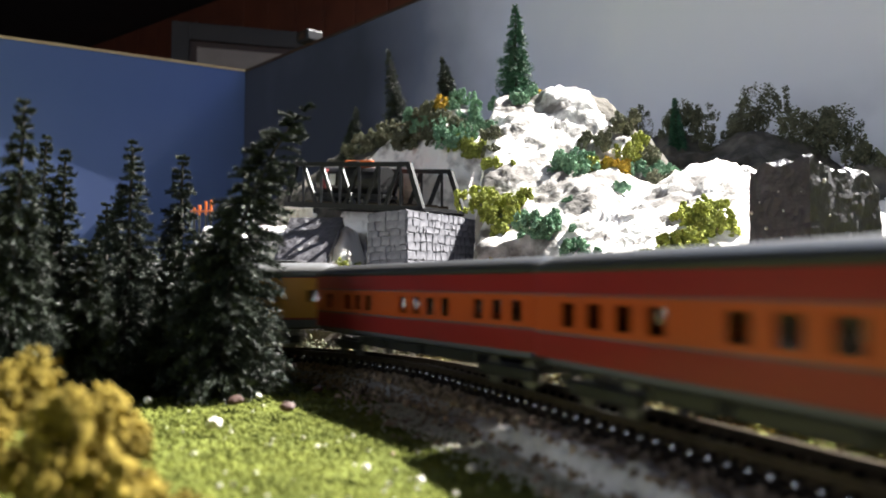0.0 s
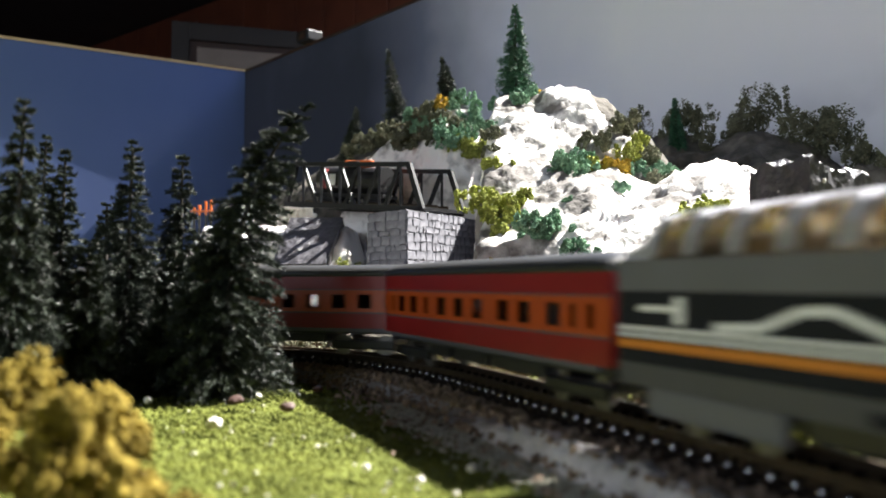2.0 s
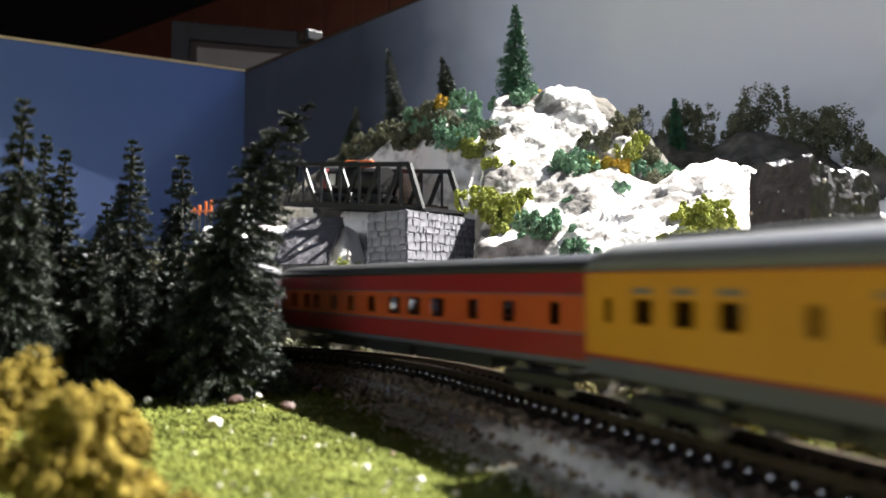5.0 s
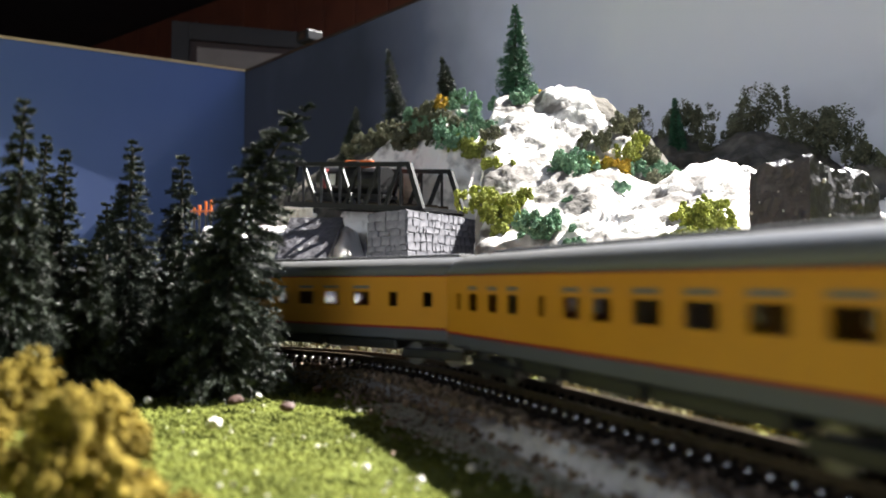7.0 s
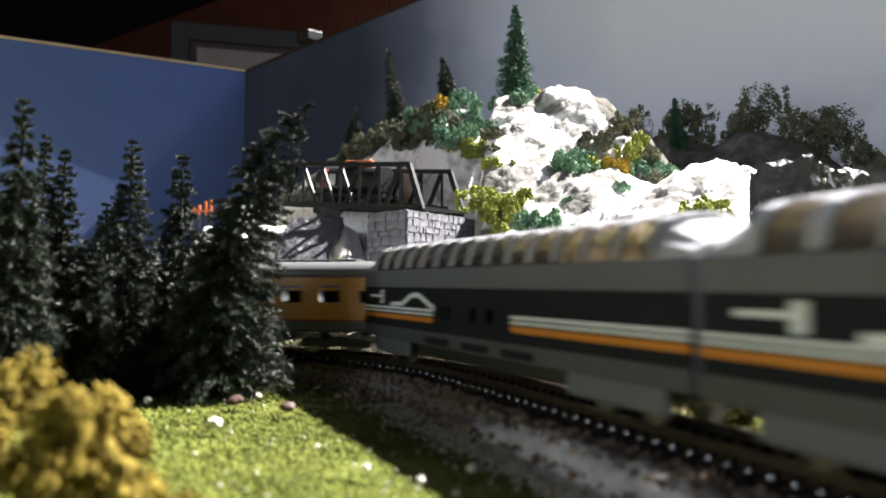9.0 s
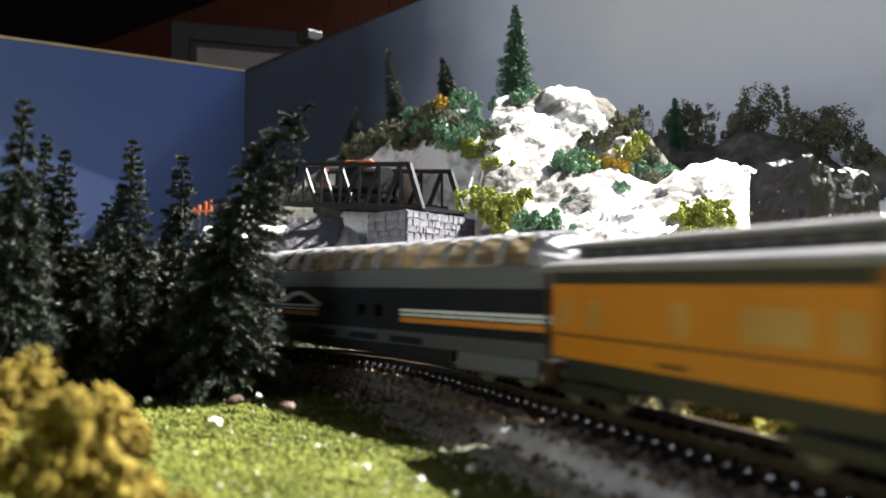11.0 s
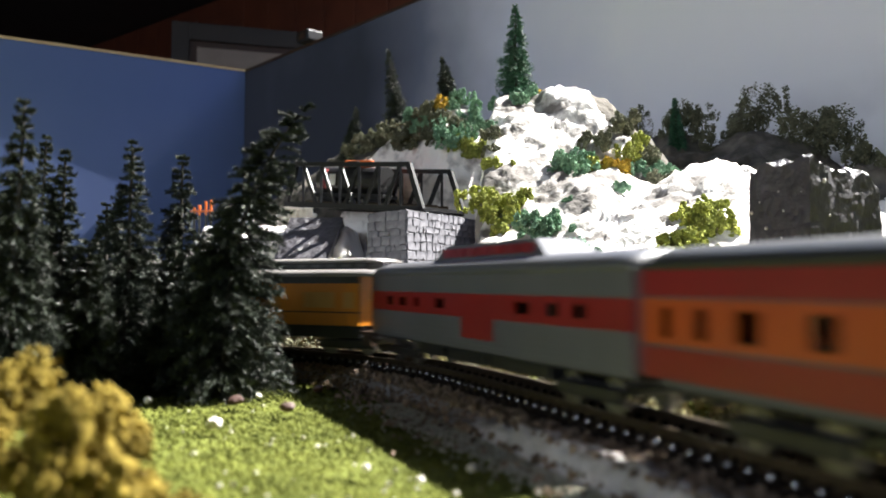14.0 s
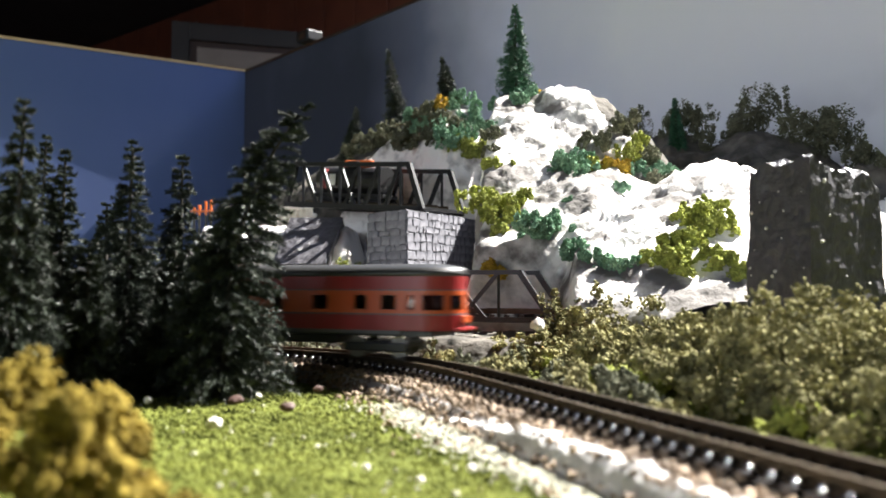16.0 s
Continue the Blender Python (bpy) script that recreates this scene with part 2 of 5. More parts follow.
# ---- the line of the track: arc length s, towards the far end ----
def make_line():
    step, s, x, y = 0.001, -1.95, 0.0, 0.0
    out = []
    h0 = radians(20.5)
    while s < 1.95:
        if s < 0.010:
            h = h0
        elif s < 0.110:
            h = h0 + radians(34) * ((s - 0.010) / 0.100) ** 1.6
        else:
            h = h0 + radians(34) + radians(650) * (s - 0.110)
            if h > radians(90):
                h = radians(90) + (s - 0.1646) / 0.25
            h = min(h, radians(180))
        out.append((s, x, y, h))
        x -= math.sin(h) * step
        y += math.cos(h) * step
        s += step
    a = np.array(out)
    i = np.argmin(abs(a[:, 0]))
    # the near car side passes (0.0103, 0.165) at s = 0; the centre line lies 9.5 mm beyond
    a[:, 1] += 0.0103 + 0.0095 * math.cos(h0) - a[i, 1]
    a[:, 2] += 0.165 + 0.0095 * math.sin(h0) - a[i, 2]
    return a


LINE = make_line()
RAIL_TOP = 0.0072


def on_line(s, off=0.0):
    """Place and heading at arc length s; off: metres to the far side."""
    x, y, h = (np.interp(s, LINE[:, 0], LINE[:, k]) for k in (1, 2, 3))
    return x + off * math.cos(h), y + off * math.sin(h), h


# ---- the room ----
CORNER = Vector((-0.338, 1.40, 0))
LEFT_DIR = Vector((-0.841, -0.542, 0))
RIGHT_DIR = Vector((0.648, -0.762, 0))
BOARD_TOP = 0.387
E1, E2 = Vector((0.766, -0.643, 0)), Vector((0.643, 0.766, 0))
ROOM = Matrix(((0.766, 0.643, 0, 0), (-0.643, 0.766, 0, 0), (0, 0, 1, 0), (0, 0, 0, 1)))
WALL, CEIL, FLOOR = 1.884, 1.13, -1.05


def build_room():
    def st(name, bm, material, label):
        ob = part(name, bm, material)
        ob.matrix_basis = ROOM
        return tagged(ob, label, name.split("_")[0], kind="structure")
    st("floor", box(-5.2, 3.6, -3.2, WALL + 0.2, FLOOR - 0.1, FLOOR), M_FLOOR, "dark wooden floor of the train room")
    # the ceiling has an unseen opening, added to let the sun fall in
    bm = bmesh.new()
    ax0, ax1, ay0, ay1 = -1.30, 1.05, 0.62, 1.78
    add_box(bm, -5.2, ax0, -3.2, WALL + 0.2, CEIL, CEIL + 0.1)
    add_box(bm, ax1, 3.6, -3.2, WALL + 0.2, CEIL, CEIL + 0.1)
    add_box(bm, ax0, ax1, -3.2, ay0, CEIL, CEIL + 0.1)
    add_box(bm, ax0, ax1, ay1, WALL + 0.2, CEIL, CEIL + 0.1)
    st("ceiling", bm, M_DARK, "dark unlit ceiling with an opening added for the sun")
    w = st("wall_north", box(-5.2, 3.6, WALL + 0.012, WALL + 0.15, FLOOR, CEIL), M_PANEL, "red-brown wood panelled wall")
    x = -3.6
    while x < 1.0:
        part("plank", box(x, x + 0.146, WALL - 0.006, WALL + 0.012, FLOOR + 0.02, CEIL - 0.01, 0.004), M_PANEL, w)
        x += 0.15
    # the window here is unseen, added as an opening for the fill lamp
    bm = bmesh.new()
    for a, b, c, d in ((-5.2, -1.2, FLOOR, CEIL), (1.2, 3.6, FLOOR, CEIL), (-1.2, 1.2, FLOOR, -0.1), (-1.2, 1.2, 1.0, CEIL)):
        add_box(bm, a, b, -3.3, -3.2, c, d)
    st("wall_south", bm, M_PANEL, "wood panelled wall with the added window")
    bm = bmesh.new()
    for a, b, c, d in ((-1.2, -1.15, -0.1, 1.0), (1.15, 1.2, -0.1, 1.0), (-1.15, 1.15, -0.1, -0.05), (-1.15, 1.15, 0.95, 1.0), (-0.02, 0.02, -0.05, 0.95)):
        add_box(bm, a, b, -3.28, -3.22, c, d)
    st("window_1", bm, M_FRAMEGREY, "unseen wide window added for the fill, dark brown frame")
    st("wall_west", box(-5.3, -5.2, -3.2, WALL + 0.2, FLOOR, CEIL), M_PANEL, "wood panelled wall")
    st("wall_east", box(3.6, 3.7, -3.2, WALL + 0.2, FLOOR, CEIL), M_PANEL, "wood panelled wall")

    # a door at the far wall, with a tan pane
    door = empty("door", Matrix(((0.95, -0.31, 0, -0.857), (0.31, 0.95, 0, 2.60), (0, 0, 1, 0), (0, 0, 0, 1))))
    part("jamb", box(0.0, 0.055, 0, 0.04, FLOOR, 0.857, 0.004), M_FRAMEGREY, door)
    part("jamb", box(0.42, 0.475, 0, 0.04, FLOOR, 0.857, 0.004), M_FRAMEGREY, door)
    part("lintel", box(0.055, 0.42, 0, 0.04, 0.80, 0.857, 0.004), M_FRAMEGREY, door)
    part("leaf", box(0.055, 0.42, 0.012, 0.03, FLOOR, 0.80, 0.002), M_PANEL_DARK, door, "dark brown door leaf")
    part("glass_panel", box(0.078, 0.36, 0.004, 0.012, 0.45, 0.778), M_PANE, door, "tan door glass")
    tagged(door, "dark door in a brown frame with tan glass", "door")
    # a small black clamp on the backdrop's upper edge
    clamp = empty("clamp", pose(-0.2006, 1.238, BOARD_TOP, 0, 0, -49.6))
    part("jaw", box(-0.016, 0.016, -0.014, 0.014, 0.0, 0.017, 0.003), M_BLACK, clamp)
    part("pad", box(-0.006, 0.010, -0.0146, -0.014, 0.003, 0.012), M_BROWN, clamp, "brown pad")
    tagged(clamp, "small black clamp on the backdrop's upper edge", "clamp")


build_room()


# ---- the layout board and its backdrops ----
def build_boards():
    pts = [CORNER, CORNER + RIGHT_DIR * 2.2, Vector((1.2, -2.1, 0)), Vector((-1.3, -2.1, 0)), CORNER + LEFT_DIR * 1.25]
    bm = bmesh.new()
    vs = [bm.verts.new((p.x, p.y, -0.012)) for p in pts]
    f = bm.faces.new(vs)
    r = bmesh.ops.extrude_face_region(bm, geom=[f])
    bmesh.ops.translate(bm, verts=[g for g in r["geom"] if isinstance(g, bmesh.types.BMVert)], vec=(0, 0, -0.05))
    table = empty("layout_table")
    part("tabletop", bm, M_PALEWOOD, table)
    for x, y in ((-1.1, -1.9), (1.05, -1.9), (-1.0, 0.55), (0.75, 0.0), (-0.3, 1.15)):
        part("leg", box(x - 0.035, x + 0.035, y - 0.035, y + 0.035, FLOOR, -0.062, 0.003), M_PALEWOOD, table)
    tagged(table, "wooden train layout table on square legs", "table")

    def lean(u, z):
        """Above a slanting line the blue board leans in; added to shape the sunlight."""
        return 0.032 * max(0.0, z - 0.123 - 0.316 * min(u, 0.6))

    def sheet(length, z0, z1, front, back, tilt, nu, nz):
        bm = bmesh.new()
        rows = [[[bm.verts.new((length * i / nu, y + (tilt(length * i / nu, z0 + (z1 - z0) * j / nz) if tilt else 0), z0 + (z1 - z0) * j / nz)) for y in (front, back)] for j in range(nz + 1)] for i in range(nu + 1)]
        for p, q in zip(rows, rows[1:]):
            for c, e, f, g in zip(p, p[1:], q, q[1:]):
                bm.faces.new((c[0], e[0], g[0], f[0]))
                bm.faces.new((c[1], f[1], g[1], e[1]))
            for k in (0, nz):
                bm.faces.new((p[k][0], q[k][0], q[k][1], p[k][1]))
        for p in (rows[0], rows[-1]):
            for c, e in zip(p, p[1:]):
                bm.faces.new((c[0], c[1], e[1], e[0]))
        return bm

    def board(d, length, side, material, label, cap_mat, caplabel):
        q = Matrix(((d.x, -d.y, 0, CORNER.x), (d.y, d.x, 0, CORNER.y), (0, 0, 1, 0), (0, 0, 0, 1)))
        ob = empty("backdrop_board", q)
        tilt = lean if side > 0 else None
        part("panel", sheet(length, -0.012, BOARD_TOP - 0.004, 0.0, -0.012 * side, tilt, 60, 48), material, ob)
        part("top_edge", sheet(length, BOARD_TOP - 0.0039, BOARD_TOP, 0.001 * side, -0.012 * side, tilt, 60, 1), cap_mat, ob, caplabel)
        return tagged(ob, label, "backdrop")
    board(LEFT_DIR, 1.25, 1, M_BLUE, "blue painted backdrop board with a pale raw edge", M_PALEWOOD, "pale sawn board edge")
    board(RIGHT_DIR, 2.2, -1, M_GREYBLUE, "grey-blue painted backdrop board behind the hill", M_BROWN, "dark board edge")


build_boards()


MOUNDS = (  # x, y, top, steepness
    (0.045, 0.500, 0.146, 0.82), (0.074, 0.488, 0.146, 1.1), (0.003, 0.660, 0.176, 1.1), (-0.040, 0.700, 0.162, 1.1), (-0.085, 0.760, 0.150, 1.1),
    (-0.130, 0.850, 0.140, 1.0), (0.078, 0.420, 0.088, 0.58), (0.130, 0.390, 0.088, 0.62), (0.160, 0.580, 0.134, 0.8), (0.112, 0.600, 0.125, 1.0),
    (0.205, 0.540, 0.130, 0.8), (0.250, 0.490, 0.100, 1.0), (0.095, 0.365, 0.052, 0.6), (0.320, 0.440, 0.10, 0.9), (0.110, 0.330, 0.030, 0.5))


def hill_height(x, y):
    z = 0.0
    for mx, my, top, k in MOUNDS:
        d = math.hypot(x - mx, y - my)
        z = max(z, top - k * (math.sqrt(d * d + 0.0003) - 0.0173))
    # cutting for the bridge
    ax, ay, bx, by = 0.006, 0.548, -0.10, 0.628
    t = min(1.0, max(0.0, ((x - ax) * (bx - ax) + (y - ay) * (by - ay)) / ((bx - ax) ** 2 + (by - ay) ** 2)))
    d = math.hypot(x - ax - t * (bx - ax), y - ay - t * (by - ay))
    z = min(z, 0.045 + 3.0 * max(0.0, d - 0.018))
    # low ground before the piers
    if y < 0.60:
        z = min(z, 0.022 + 8.0 * max(0.0, x - 0.04 * y + 0.003))
    # low ground round the small bridge
    z = min(z, 0.014 + 3.5 * max(0.0, y - 0.342, x - 0.044))
    # a dip that lets the sun reach the pier
    a, q = x * 0.87 + (y - 0.545) * 0.493, abs((y - 0.545) * 0.87 - x * 0.493)
    if a > 0:
        z = min(z, 0.045 + 1.08 * a + 3.0 * max(0.0, q - 0.022))
    return z


def build_ground():
    # turf sheet
    outline = [CORNER, CORNER + RIGHT_DIR * 2.2, Vector((1.2, -2.1, 0)), Vector((-1.3, -2.1, 0)), CORNER + LEFT_DIR * 1.25]
    bm = bmesh.new()
    f = bm.faces.new([bm.verts.new((p.x, p.y, 0)) for p in outline])
    bm.faces.ensure_lookup_table()
    for k in range(-20, 40):
        bmesh.ops.bisect_plane(bm, geom=bm.verts[:] + bm.edges[:] + bm.faces[:], plane_co=(0, k * 0.02, 0), plane_no=(0, 1, 0))
    for k in range(-25, 25):
        bmesh.ops.bisect_plane(bm, geom=bm.verts[:] + bm.edges[:] + bm.faces[:], plane_co=(k * 0.02, 0, 0), plane_no=(1, 0, 0))
    for v in bm.verts:
        v.co.z = 0.0008 * fbm(v.co.x * 18, v.co.y * 18) - 0.0006
    ob = part("ground", bm, M_TURF, smooth=True)
    tagged(ob, "green foam turf sheet over the layout board", "ground", kind="structure")
    # plaster hill
    nx, ny = 330, 330
    X = np.linspace(-0.20, 0.40, nx)
    Y = np.linspace(0.275, 0.90, ny)
    verts = []
    for y in Y:
        for x in X:
            h = hill_height(x, y)
            wob = fbm(x * 22, y * 22, 3) * 0.4
            ridge = 1 - abs(noise.noise(Vector((x * 30 + wob, y * 30, h * 25))))
            ridge2 = 1 - abs(noise.noise(Vector((x * 75, y * 75 + wob, h * 60))))
            k = min(1, h / 0.05)
            q = h / 0.017 + 0.8 * fbm(x * 14, y * 14, 5)
            fr = q - math.floor(q)
            ledge = 0.017 * (fr * fr * (3 - 2 * fr) - fr)
            z = h + k * (0.34 * ledge + 0.006 * (ridge - 0.8) + 0.0018 * (ridge2 - 0.8) + 0.003 * fbm(x * 40, y * 40, h * 30) + 0.0018 * fbm(x * 150, y * 150, h * 120)) - 0.002 - 0.014 * max(0.0, 1 - h / 0.02)
            vd = noise.voronoi(Vector((x * 46 + wob, y * 46, h * 60)))[0]
            vd2 = noise.voronoi(Vector((x * 120, y * 120 + wob, h * 130)))[0]
            z -= k * (0.0022 * math.exp(-16 * (vd[1] - vd[0])) + 0.0007 * math.exp(-9 * (vd2[1] - vd2[0])))
            verts.append((x + k * 0.004 * fbm(x * 35, y * 35, 7 + z * 30), y + k * 0.004 * fbm(x * 35, y * 35, 11 + z * 30), z))
    faces = []
    for j in range(ny - 1):
        for i in range(nx - 1):
            a = j * nx + i
            c = [verts[q] for q in (a, a + 1, a + nx + 1, a + nx)]
            if max(q[2] for q in c) < -0.003:
                continue
            # keep in front of the board
            if max((Vector((q[0], q[1], 0)) - CORNER).dot(Vector((0.762, 0.648, 0))) for q in c) > -0.002:
                continue
            faces.append((a, a + 1, a + nx + 1, a + nx))
    me = mesh_of("hill", verts, faces, M_PLASTER, smooth=True)
    # brown-grey bare rock towards the backdrop and low down, shade included in its colour
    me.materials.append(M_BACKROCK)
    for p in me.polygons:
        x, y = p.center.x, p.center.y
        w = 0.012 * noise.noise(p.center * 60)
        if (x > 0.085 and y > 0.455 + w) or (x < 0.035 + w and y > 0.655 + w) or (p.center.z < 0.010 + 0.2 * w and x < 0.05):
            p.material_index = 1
    bm = bmesh.new()
    bm.from_mesh(me)
    bmesh.ops.delete(bm, geom=[v for v in bm.verts if not v.link_faces], context="VERTS")
    bm.to_mesh(me)
    bm.free()
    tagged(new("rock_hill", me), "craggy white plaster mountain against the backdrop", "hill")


build_ground()


# ---- the track ----
def ribbon(name, s0, s1, step, profile, material, parent=None, smooth=False):
    """A profile of (offset, z) swept along the line."""
    bm = bmesh.new()
    rows = []
    s = s0
    while s <= s1 + 1e-9:
        x, y, h = on_line(s)
        rows.append([bm.verts.new((x + o * math.cos(h), y + o * math.sin(h), z)) for o, z in profile])
        s += step
    for a, b in zip(rows, rows[1:]):
        for k in range(len(profile)):
            j = (k + 1) % len(profile)
            bm.faces.new((a[k], a[j], b[j], b[k]))
    bm.faces.new(rows[0])
    bm.faces.new(rows[-1][::-1])
    return part(name, bm, material, parent, smooth=smooth)


def build_track():
    track = empty("railway_track")
    for o in (-0.0045, 0.0045):
        t = RAIL_TOP
        prof = [(o - 0.0009, t - 0.0021), (o + 0.0009, t - 0.0021), (o + 0.0009, t - 0.0017), (o + 0.0003, t - 0.0014), (o + 0.0003, t - 0.0007),
                (o + 0.0005, t - 0.0004), (o + 0.0004, t), (o - 0.0004, t), (o - 0.0005, t - 0.0004), (o - 0.0003, t - 0.0007), (o - 0.0003, t - 0.0014), (o - 0.0009, t - 0.0017)]
        ribbon("rail", -1.9, 1.9, 0.01, prof, M_RAIL, track)
    bm = box(-0.0009, 0.0009, -0.0078, 0.0078, RAIL_TOP - 0.0038, RAIL_TOP - 0.0021, 0.00015)
    for sx in (-1, 1):
        for o in (-0.0045, 0.0045):
            for d in (-0.0012, 0.0012):
                add_box(bm, -0.0005, 0.0005, o + d - 0.0004, o + d + 0.0004, RAIL_TOP - 0.0022, RAIL_TOP - 0.0013)
    first = part("tie", bm, M_TIE, track)
    k = 0
    s = -0.30
    while s < 0.42:
        x, y, h = on_line(s)
        o = first if k == 0 else new("tie", first.data)
        o.parent = track
        o.matrix_basis = pose(x, y, 0, 0, 0, math.degrees(h) + 90 + random.uniform(-1, 1))
        k += 1
        s += 0.0038
    bm = bmesh.new()
    for a, b in ((-1.9, -0.302), (0.424, 1.9)):
        s = a
        while s < b:
            x, y, h = on_line(s)
            add_box(bm, -0.0009, 0.0009, -0.0078, 0.0078, RAIL_TOP - 0.0038, RAIL_TOP - 0.0021, 0, pose(x, y, 0, 0, 0, math.degrees(h) + 90))
            s += 0.0038
    tagged(part("far_ties", bm, M_TIE, track), kind="stuff")
    bm = bmesh.new()
    s = -0.30
    while s < 0.30:
        for o in (-0.0063, 0.0063):
            x, y, h = on_line(s, o)
            bmesh.ops.create_icosphere(bm, subdivisions=1, radius=0.00078, matrix=pose(x, y, RAIL_TOP - 0.0020))
        s += 0.0038
    tagged(part("spike_head", bm, M_SPIKE, track, "bright metal spike heads", smooth=True), kind="stuff")
    tagged(track, "rusty model rails on dark brown ties", "track")
    bed = ribbon("roadbed", -1.9, 1.9, 0.006, [(-0.019, -0.003), (-0.0135, 0.0020), (-0.010, 0.0030), (0.010, 0.0030), (0.0135, 0.0015), (0.019, -0.003)], M_BED, smooth=False)
    tagged(bed, "grey plaster roadbed under the track", "roadbed", kind="structure")
    # white plaster kerb along the near side
    bm = bmesh.new()
    rows = []
    s = -0.30
    while s < 0.16:
        x, y, h = on_line(s)
        fade = min(1, max(0.05, (0.03 - s) / 0.06)) if s > -0.03 else 1
        w = 0.0009 * fbm(s * 300, 1)
        zt = (0.0045 + 0.0012 * fbm(s * 160, 5)) * fade - 0.002 * (1 - fade)
        prof = [(-0.0205, -0.003), (-0.0175 + w, zt * 0.75), (-0.0160 + w, zt), (-0.0135 + w, zt * 0.93), (-0.0110 + w, 0.0012)]
        rows.append([bm.verts.new((x + o * math.cos(h), y + o * math.sin(h), z + 0.0006 * fbm(s * 500, o * 900))) for o, z in prof])
        s += 0.002
    for a, b in zip(rows, rows[1:]):
        for k in range(len(a) - 1):
            bm.faces.new((a[k], a[k + 1], b[k + 1], b[k]))
    tagged(part("plaster_kerb", bm, M_KERB), "rough grey-white plaster ridge beside the track", "kerb")
    # ballast stones
    rng = np.random.default_rng(3)
    pts, siz = [], []
    for k in range(5200):
        s = rng.uniform(-0.12, 0.2)
        near = rng.uniform() < 0.55
        off = -abs(rng.normal(0.0115, 0.0032)) if near else rng.uniform(-0.012, 0.02)
        x, y, h = on_line(s, off)
        r = rng.uniform(0.0004, 0.0011) * (1 if near else 0.75)
        z = 0.0030 if abs(off) < 0.01 else max(-0.0005, 0.003 - (abs(off) - 0.01) * 0.55)
        if abs(abs(off) - 0.0045) < 0.0016:
            continue
        pts.append((x, y, z + r * 0.4))
        siz.append(r)
    # loose stones strewn over the plaster beside the track
    for k in range(650):
        s = rng.uniform(-0.11, 0.06)
        off = -0.012 - abs(rng.normal(0, 0.0075))
        x, y, h = on_line(s, off)
        r = rng.uniform(0.0003, 0.0009)
        lift = 0.0038 if -0.0175 < off else (0.0012 if -0.0205 < off else 0.0)
        pts.append((x, y, lift + r * 0.3))
        siz.append(r)
    ob = new("ballast", crumbs("ballast", pts, siz, rng, M_STONES))
    tagged(ob, "tan and brown ballast stones beside the rails", "ballast", kind="stuff")


build_track()


# ---- turf crumbs and litter ----
def build_turf():
    rng = np.random.default_rng(7)
    pts, siz = [], []
    near_line = LINE[(LINE[:, 0] > -0.4) & (LINE[:, 0] < 0.5)][::4]
    n = 95000
    yy = 0.07 + 0.42 * rng.uniform(size=n) ** 2.0
    xx = rng.uniform(-0.62, 0.62, n) * yy
    for x, y in zip(xx, yy):
        d = np.min((near_line[:, 1] - x) ** 2 + (near_line[:, 2] - y) ** 2)
        if d < 0.021 ** 2:
            continue
        right = x > np.interp(y, near_line[:, 2], near_line[:, 1]) if y < 0.27 else True
        if d < 0.034 ** 2 and not right and rng.uniform() < 0.72 * (1 - (math.sqrt(d) - 0.021) / 0.013) and y < 0.2:
            continue
        r = rng.uniform(0.00025, 0.0007) * (0.7 + 1.6 * y)
        z = 0.0008 * fbm(x * 18, y * 18) - 0.0006
        pts.append((x, y, z + r * 0.3))
        siz.append(r)
    ob = new("turf_crumbs", crumbs("turf_crumbs", pts, siz, rng, M_GRAIN, 0.8))
    tagged(ob, "yellow-green foam turf crumbs", "grass", kind="stuff")
    pick = rng.choice(len(pts), 600, replace=False)
    pale = crumbs("pale_crumbs", [(pts[k][0], pts[k][1], pts[k][2] + 0.0004) for k in pick], rng.uniform(0.0002, 0.0006, 600), rng, M_DUST)
    tagged(new("pale_crumbs", pale), "pale straw and plaster crumbs on the turf", "grass", kind="stuff")
    # pale bare plaster at the turf's edge
    pts, siz = [], []
    for k in range(3600):
        s = rng.uniform(-0.12, 0.035)
        off = -0.0185 - abs(rng.normal(0, 0.0042)) * (0.4 + 0.6 * min(1, max(0, (s + 0.13) / 0.1)))
        x, y, h = on_line(s, off)
        pts.append((x, y, 0.0003))
        siz.append(rng.uniform(0.00025, 0.0006))
    tagged(new("plaster_dust", crumbs("plaster_dust", pts, siz, rng, M_DUST, 0.5)), "white plaster dust at the turf edge", "plaster", kind="stuff")

    def pebble(name, x, y, r, material, label, sq=0.6):
        bm = bmesh.new()
        bmesh.ops.create_icosphere(bm, subdivisions=2, radius=r)
        for v in bm.verts:
            v.co *= 1 + 0.35 * noise.noise(v.co / r * 1.3 + Vector((x * 900, y * 900, 0)))
            v.co.z *= sq
        ob = part(name, bm, material, at=pose(x, y, r * 0.5 + 0.0012))
        return tagged(ob, label, "pebble")
    brown = mat("red_brown_pebble", (0.055, 0.020, 0.011), (0.025, 0.011, 0.007), 0.7, scale=400)
    for x, y, r in ((-0.0457, 0.185, 0.0018), (-0.0325, 0.175, 0.0018), (-0.0306, 0.206, 0.0014)):
        pebble("brown_pebble", x, y, r, brown, "dark red-brown pebble on the turf")
    for x, y, r in ((-0.0424, 0.156, 0.0014), (-0.0395, 0.108, 0.0022), (-0.0110, 0.1205, 0.0006), (-0.003, 0.113, 0.0006), (-0.066, 0.188, 0.0010), (-0.043, 0.195, 0.0008), (0.004, 0.12, 0.0007)):
        pebble("white_chip", x, y, r, M_WHITE, "white plaster chip lying on the turf", 0.8)
    pebble("white_chip", 0.0290, 0.256, 0.0021, M_WHITE, "white plaster chip in a bush", 1.0).location.z = 0.0150


build_turf()


